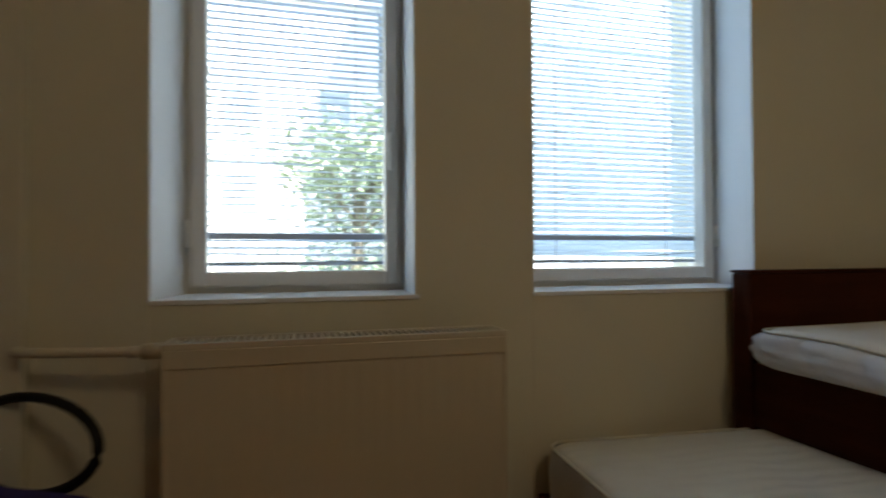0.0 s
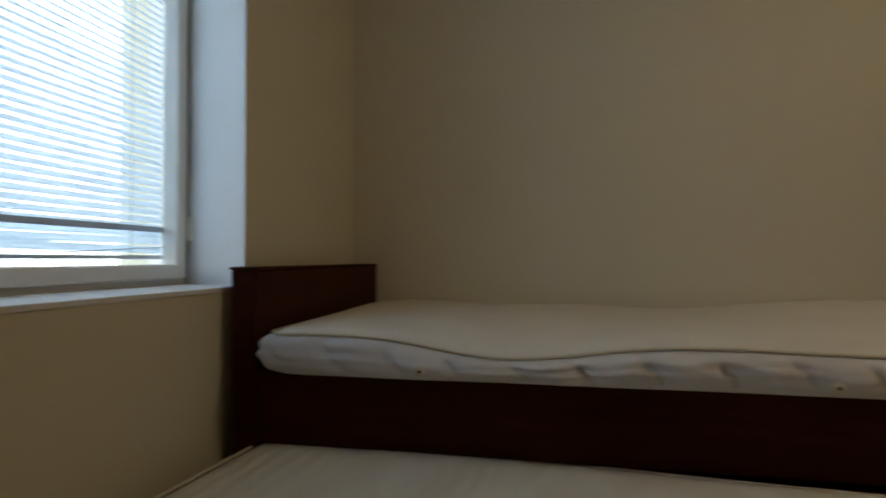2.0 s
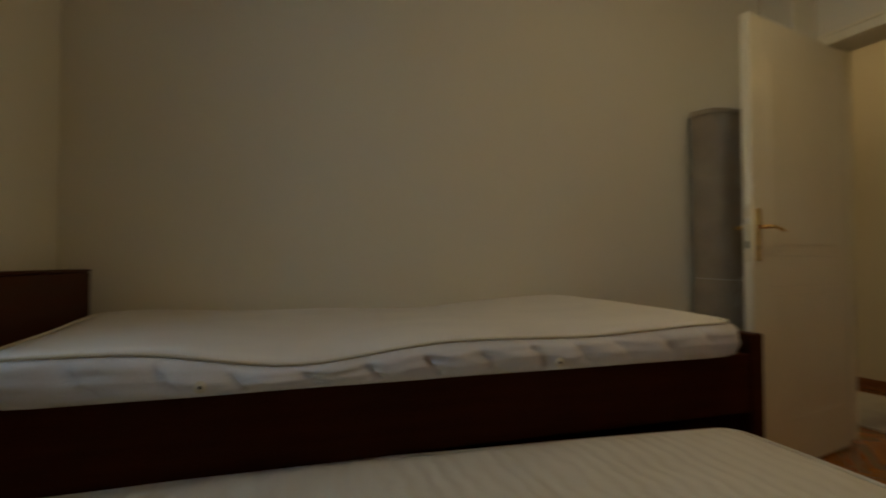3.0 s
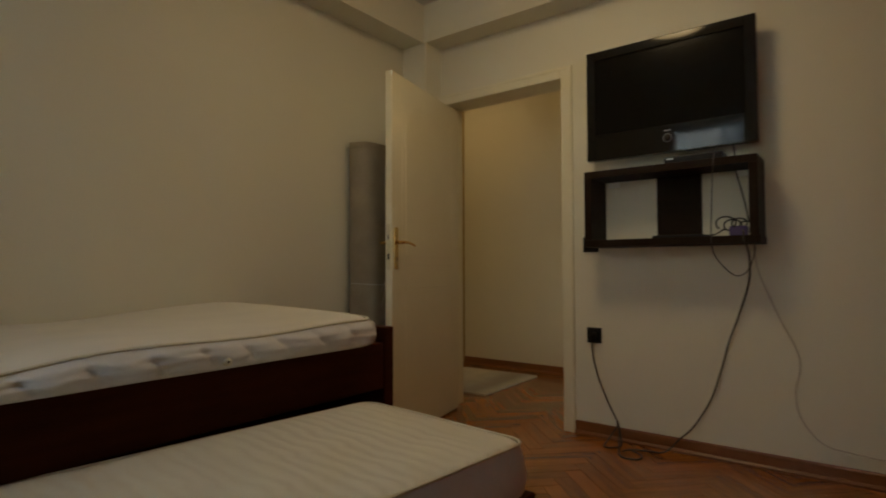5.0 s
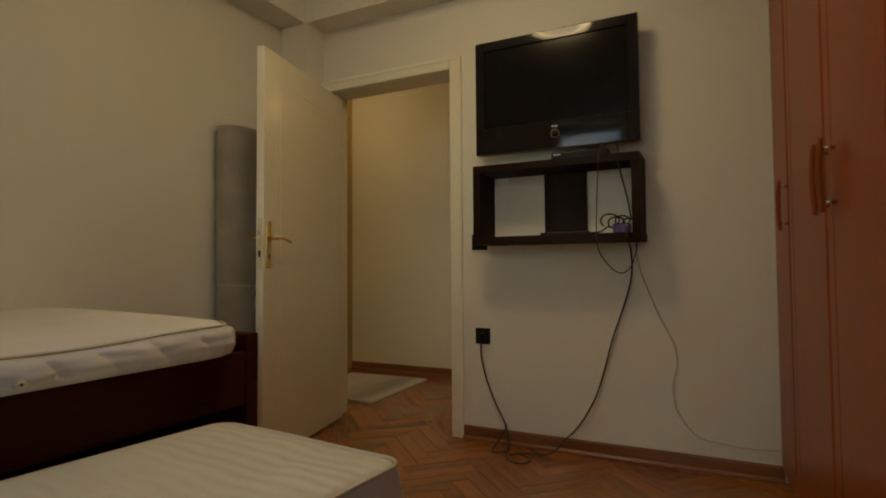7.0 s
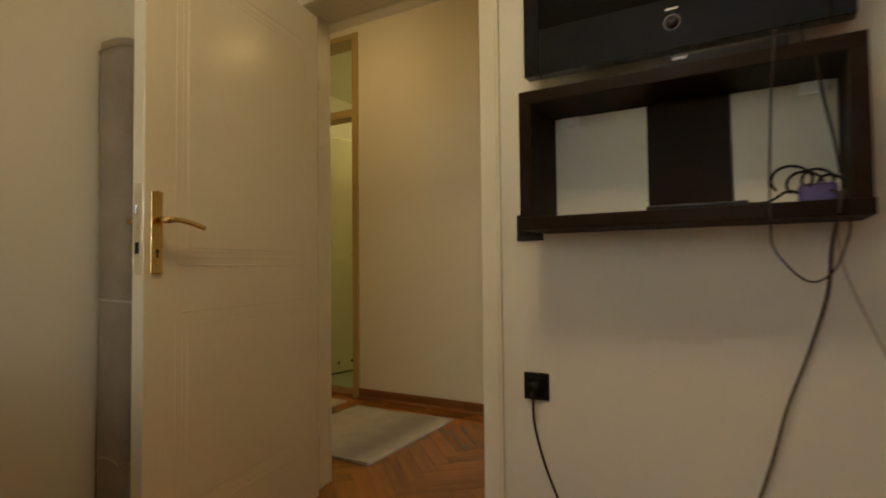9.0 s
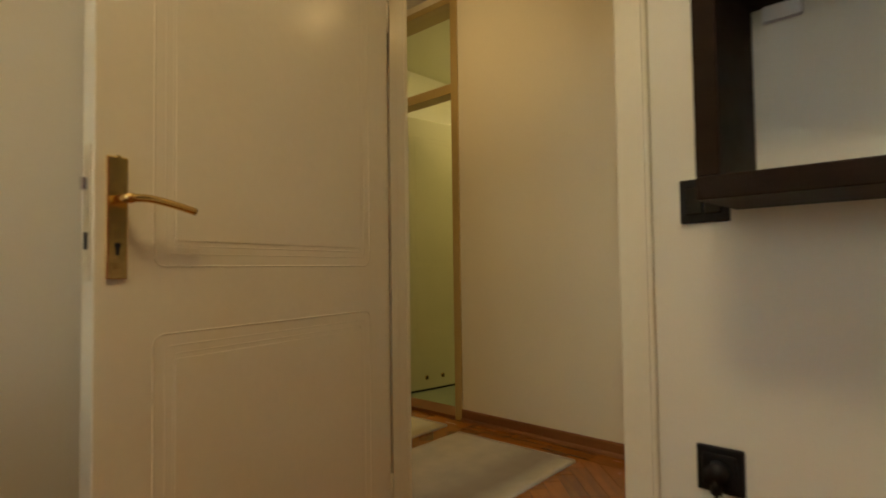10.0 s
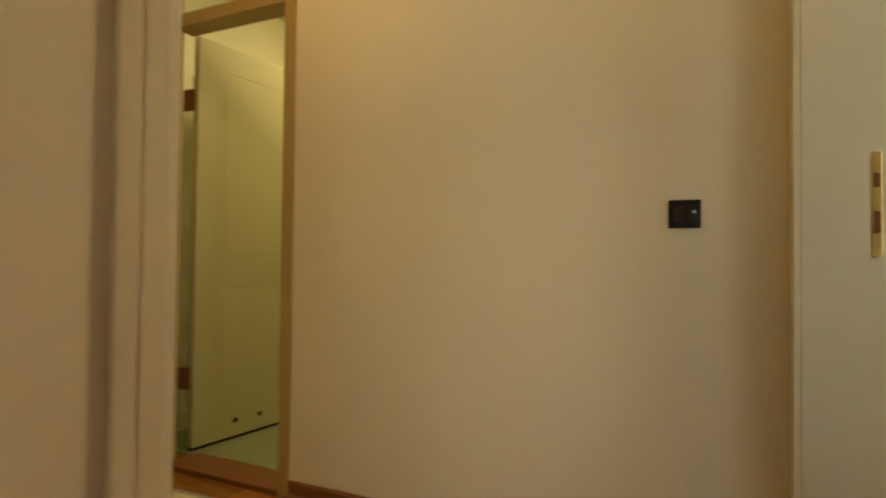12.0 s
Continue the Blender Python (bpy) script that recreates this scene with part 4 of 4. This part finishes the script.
part("north_architrave", box(0.035, 0.052, HY + 1.10, HY + 1.165, 0, 2.10, 0.005, 3), DOORW, f)
part("head_architrave", box(0.035, 0.052, HY + 0.075, HY + 1.10, 2.03, 2.10, 0.005, 3), DOORW, f)
st = part("strike_plate", box(-0.136, -0.114, HY + 0.0745, HY + 0.0775, 0.985, 1.25, 0.001), BRASS, f, "brass strike plate with dark slots")
for z0, z1 in ((1.045, 1.10), (1.16, 1.195)):
    part("slot", box(-0.132, -0.118, HY + 0.077, HY + 0.0782, z0, z1), BASEB, st)

f = thing("door_frame_3", "yellowed door frame with a glazed transom above the bathroom door", "door frame")
f["kind"] = "structure"
part("west_jamb", box(1.778, 1.832, HY - 0.16, HY + 0.012, 0, 2.65, 0.003), FRAMEY, f)
part("east_jamb", box(2.492, 2.680, HY - 0.05, HY + 0.012, 0, 2.65, 0.003), FRAMEY, f)
part("head", box(1.832, 2.492, HY - 0.16, HY + 0.012, 2.61, 2.65, 0.003), FRAMEY, f)
part("transom_bar", box(1.832, 2.492, HY - 0.10, HY + 0.012, 2.03, 2.09, 0.003), FRAMEY, f)
part("threshold", box(1.832, 2.492, HY - 0.16, HY + 0.015, 0.0, 0.022, 0.003), BASEB, f, "brown wooden threshold")
for z in (0.36, 1.76):
    part("hinge", box(2.574, 2.650, HY - 0.1895, HY - 0.181, z - 0.055, z + 0.055, 0.002), BASEB, f, "brown rusted hinge")
pn = part("transom_pane", box(1.830, 2.494, HY - 0.045, HY - 0.041, 2.088, 2.612), GLASS, f)
pn.visible_shadow = False

bath_door = door_leaf("door_2", "pale green-white panelled bathroom door standing open", (2.552, HY - 0.190, 0.018), -98, 0.68, 2.063, BATHW, True, 3)
# black strip added in place of the shaded gap under the leaf
part("foot_gap_shade", box(0.004, 0.676, 0.004, 0.036, -0.013, 0.003, 0.002), BLACKP, bath_door, "dark strip standing in for the shaded gap at the foot")

bm = bmesh.new()
bm_box(bm, 1.20, 1.30, -3.30, HY - 0.16, 0, 2.62)
bm_box(bm, 2.90, 3.05, -3.30, HY - 0.16, 0, 2.62)
bm_box(bm, 1.20, 3.05, -3.40, -3.30, 0, 2.62)
structure("wall_bathroom", bm, BATHWALL, "pale bathroom walls", "wall")
structure("ceiling_bathroom", box(1.20, 3.05, -3.40, HY - 0.16, 2.62, 2.68), BATHWALL, "pale bathroom ceiling", "ceiling")
black_plate("light_switch", "black light switch on the hall wall", "switch", (0.316, HY, 1.109))

# rugs in the hall


def rug(label, at, turn, w, l, pile):
    r = thing("hall_rug", label, "rug", at, turn)
    bm = bmesh.new()
    nx, ny = 36, 42
    grid = [[bm.verts.new((w * i / nx + 0.003 * noise.noise(Vector((j * 0.7, at[0], 0))) * (i in (0, nx)), l * j / ny,
                           0.0105 + 0.0022 * noise.noise(Vector((i * 0.31, j * 0.31, at[0]))))) for j in range(ny + 1)] for i in range(nx + 1)]
    for i in range(nx):
        for j in range(ny):
            bm.faces.new((grid[i][j], grid[i + 1][j], grid[i + 1][j + 1], grid[i][j + 1]))
    edge = [grid[i][0] for i in range(nx + 1)] + [grid[nx][j] for j in range(1, ny + 1)] + [grid[i][ny] for i in range(nx - 1, -1, -1)] + [grid[0][j] for j in range(ny - 1, 0, -1)]
    low = [bm.verts.new((v.co.x, v.co.y, 0.0)) for v in edge]
    for k in range(len(edge)):
        bm.faces.new((edge[k], low[k], low[(k + 1) % len(edge)], edge[(k + 1) % len(edge)]))
    part("rug_body", bm, pile, r, smooth=True)
    for y0, y1 in ((0.0, 0.012), (l - 0.012, l)):
        part("bound_edge", box(0.004, w - 0.004, y0, y1, 0.0, 0.0145, 0.002), RUGB, r, "greyer bound edge")
    return r


rug("beige woven rug with a worn grey band on the parquet", (0.900, -1.245, 0.001), 1.5, 0.725, 0.842, RUG)
rug("cream woven rug in front of the bathroom door", (1.765, -1.290, 0.001), 2.0, 0.66, 0.84, RUGC)

# baseboards


def baseboard(x0, y0, x1, y1, side):
    """A board along a wall with a small quarter-round at its foot; side: the way into the room."""
    bm = bmesh.new()
    L = math.hypot(x1 - x0, y1 - y0)
    prof = [(0, 0), (0.026, 0), (0.025, 0.010), (0.018, 0.018), (0.012, 0.020), (0.012, 0.062), (0.008, 0.070), (0, 0.070)]
    d = Vector((x1 - x0, y1 - y0, 0)) / L
    n = Vector(side + (0,))
    ends = [[bm.verts.new(Vector((x0, y0, 0)) + d * s + n * a + Vector((0, 0, z))) for a, z in prof] for s in (0, L)]
    k = len(prof)
    for i in range(k):
        bm.faces.new((ends[0][i], ends[0][(i + 1) % k], ends[1][(i + 1) % k], ends[1][i]))
    bm.faces.new(ends[0][::-1])
    bm.faces.new(ends[1])
    return structure("baseboard", bm, BASEB, "brown varnished wooden baseboard", "baseboard")


baseboard(-1.47, 0.0, -0.003, 0.0, (0, 1))
baseboard(EW, 0.165, EW, 1.29, (-1, 0))
baseboard(-1.58, NW, 0.19, NW, (0, -1))
baseboard(0.053, HY, 1.778, HY, (0, 1))
baseboard(2.68, HY, 2.90, HY, (0, 1))
baseboard(2.90, HY + 0.03, 2.90, -0.19, (-1, 0))

# ---- outside: ground, opposite building, tree ----
structure("ground", box(-60, 60, 3.9, 80, -4.6, -4.5), GROUND, "grey street ground outside", "ground")


def building(x0, x1, y, z1, paint, cols, label):
    b = thing("apartment_building", label, "building", ((x0 + x1) / 2, y, -4.5))
    hw = (x1 - x0) / 2
    part("wall", box(-hw, hw, 0, 8, 0, z1), paint, b)
    part("roof_edge", box(-hw - 0.3, hw + 0.3, -0.3, 8.3, z1, z1 + 0.4), paint, b)
    for fl in range(int(z1 // 3)):
        for i in range(cols):
            x = -hw + (i + 0.5) * 2 * hw / cols
            w = part("window", box(x - 0.62, x + 0.62, -0.05, 0.05, 3 * fl + 1.0, 3 * fl + 2.4), FACADE, b)
            part("pane", box(x - 0.54, x + 0.54, -0.08, -0.052, 3 * fl + 1.08, 3 * fl + 2.32), DARKW, w)
        part("cornice", box(-hw, hw, -0.12, 0.0, 3 * fl + 2.8, 3 * fl + 2.95), paint, b)
    return b


building(-14.0, 1.9, 22, 14.5, FACADE, 5, "pale plastered apartment building with rows of windows")
building(2.3, 16.0, 17, 16.0, FACADE2, 4, "blue-grey apartment building with rows of windows")


def tree(at, height, seed):
    t = thing("tree", "green leafy street tree in front of the buildings", "tree", at)
    rng = random.Random(seed)
    bm = bmesh.new()
    tube(bm, smooth_path([(0, 0, 0), (0.05, 0, 1.2), (-0.05, 0.05, height * 0.5), (0.05, 0.0, height * 0.85)], 5), 0.13, 8)
    tips = []
    for k in range(24):
        a, z = rng.uniform(0, 6.28), height * rng.uniform(0.34, 0.86)
        r = rng.uniform(0.8, 1.9) * (1.1 - z / height * 0.6)
        p = (r * math.cos(a), r * math.sin(a), z + rng.uniform(0.3, 0.9))
        tube(bm, smooth_path([(0, 0, z - 0.3), (p[0] * 0.5, p[1] * 0.5, z + 0.1), p], 4), 0.035, 6)
        tips.append(Vector(p))
    part("trunk", bm, BARK, t, smooth=True)
    verts, faces = [], []
    for tip in tips:
        for _ in range(300):
            c = tip + Vector((rng.gauss(0, 0.45), rng.gauss(0, 0.45), rng.gauss(0, 0.38)))
            q = Euler((rng.uniform(-0.9, 0.9), rng.uniform(-0.9, 0.9), rng.uniform(0, 6.28))).to_matrix()
            s = rng.uniform(0.05, 0.11)
            i = len(verts)
            for dx, dy, dz in ((-s, 0, 0), (0, -s * 0.5, 0.02), (s, 0, 0), (0, s * 0.5, 0.02)):
                verts.append(c + q @ Vector((dx, dy, dz)))
            faces.append((i, i + 1, i + 2, i + 3))
    me = bpy.data.meshes.new("crown")
    me.from_pydata(verts, [], faces)
    me.materials.append(LEAF)
    ob = new("crown", me)
    ob.parent = t
    ob["kind"] = "stuff"
    return t


tree((0.1, 12.5, -4.5), 7.9, 3)
tree((2.4, 14.5, -4.5), 6.4, 5)

# ---- floors ----
structure("floor_bathroom", box(1.30, 2.90, -3.30, HY - 0.16, -0.05, 0.003), TILE, "pale green tiled bathroom floor", "floor")
floor = structure("floor", box(WX - 0.15, 3.05, HY - 0.16, 3.85, -0.12, -0.004), JOINT, "brown oak herringbone parquet floor", "floor")

PL, PW = 0.385, 0.077


def plank_mesh():
    me = bpy.data.meshes.new("plank")
    bm = box(-PL / 2 + 0.0008, PL / 2 - 0.0008, -PW / 2 + 0.0008, PW / 2 - 0.0008, -0.006, 0.0, 0.0)
    bm.to_mesh(me)
    bm.free()
    me.materials.append(PARQ)
    return me


plank = plank_mesh()
rng = random.Random(11)
rest_v, rest_f = [], []
c45 = math.sqrt(0.5)
near = 0
for i in range(-70, 71):
    for j in range(-16, 17):
        for k in range(2):
            # herringbone lattice in the turned frame
            if k == 0:
                u, v, a = i * PW + j * PL + PL / 2, i * PW - j * PL + PW / 2, 0
            else:
                u, v, a = i * PW + j * PL + PL + PW / 2, i * PW - j * PL - PL / 2 + PW, 90
            x, y = (u - v) * c45 - 0.2, (u + v) * c45 - 0.4
            if not (WX - 0.1 < x < 2.95 and HY - 0.1 < y < NW + 0.1):
                continue
            if x > EW + 0.12 and y > 0.1:
                continue
            lift = rng.uniform(-0.0006, 0.0004)
            m = pose(x, y, lift, rng.uniform(-0.12, 0.12), rng.uniform(-0.12, 0.12), 45 + a)
            if -1.25 < x < 1.2 and -1.25 < y < 1.0 and near < 300:
                o = new("plank", plank)
                o.parent = floor
                o.matrix_basis = m
                near += 1
            else:
                n = len(rest_v)
                for dx, dy, dz in ((-1, -1, -0.006), (1, -1, -0.006), (1, 1, -0.006), (-1, 1, -0.006), (-1, -1, 0), (1, -1, 0), (1, 1, 0), (-1, 1, 0)):
                    rest_v.append(m @ Vector((dx * (PL / 2 - 0.0008), dy * (PW / 2 - 0.0008), dz)))
                rest_f += [(n + a0, n + b0, n + c0, n + d0) for a0, b0, c0, d0 in ((4, 5, 6, 7), (0, 1, 5, 4), (1, 2, 6, 5), (2, 3, 7, 6), (3, 0, 4, 7))]
me = bpy.data.meshes.new("plank_field")
me.from_pydata(rest_v, [], rest_f)
me.materials.append(PARQS)
pf = new("plank_field", me)
pf.parent = floor
pf["kind"] = "stuff"

# straight border course along the hall wall
rng = random.Random(21)
x = 0.06
while x < 2.80:
    w = rng.uniform(0.20, 0.34)
    o = put("border_plank", box(x + 0.001, min(x + w, 2.88) - 0.001, HY + 0.027, HY + 0.140, -0.004, 0.0014), PARQ, floor)
    x += w
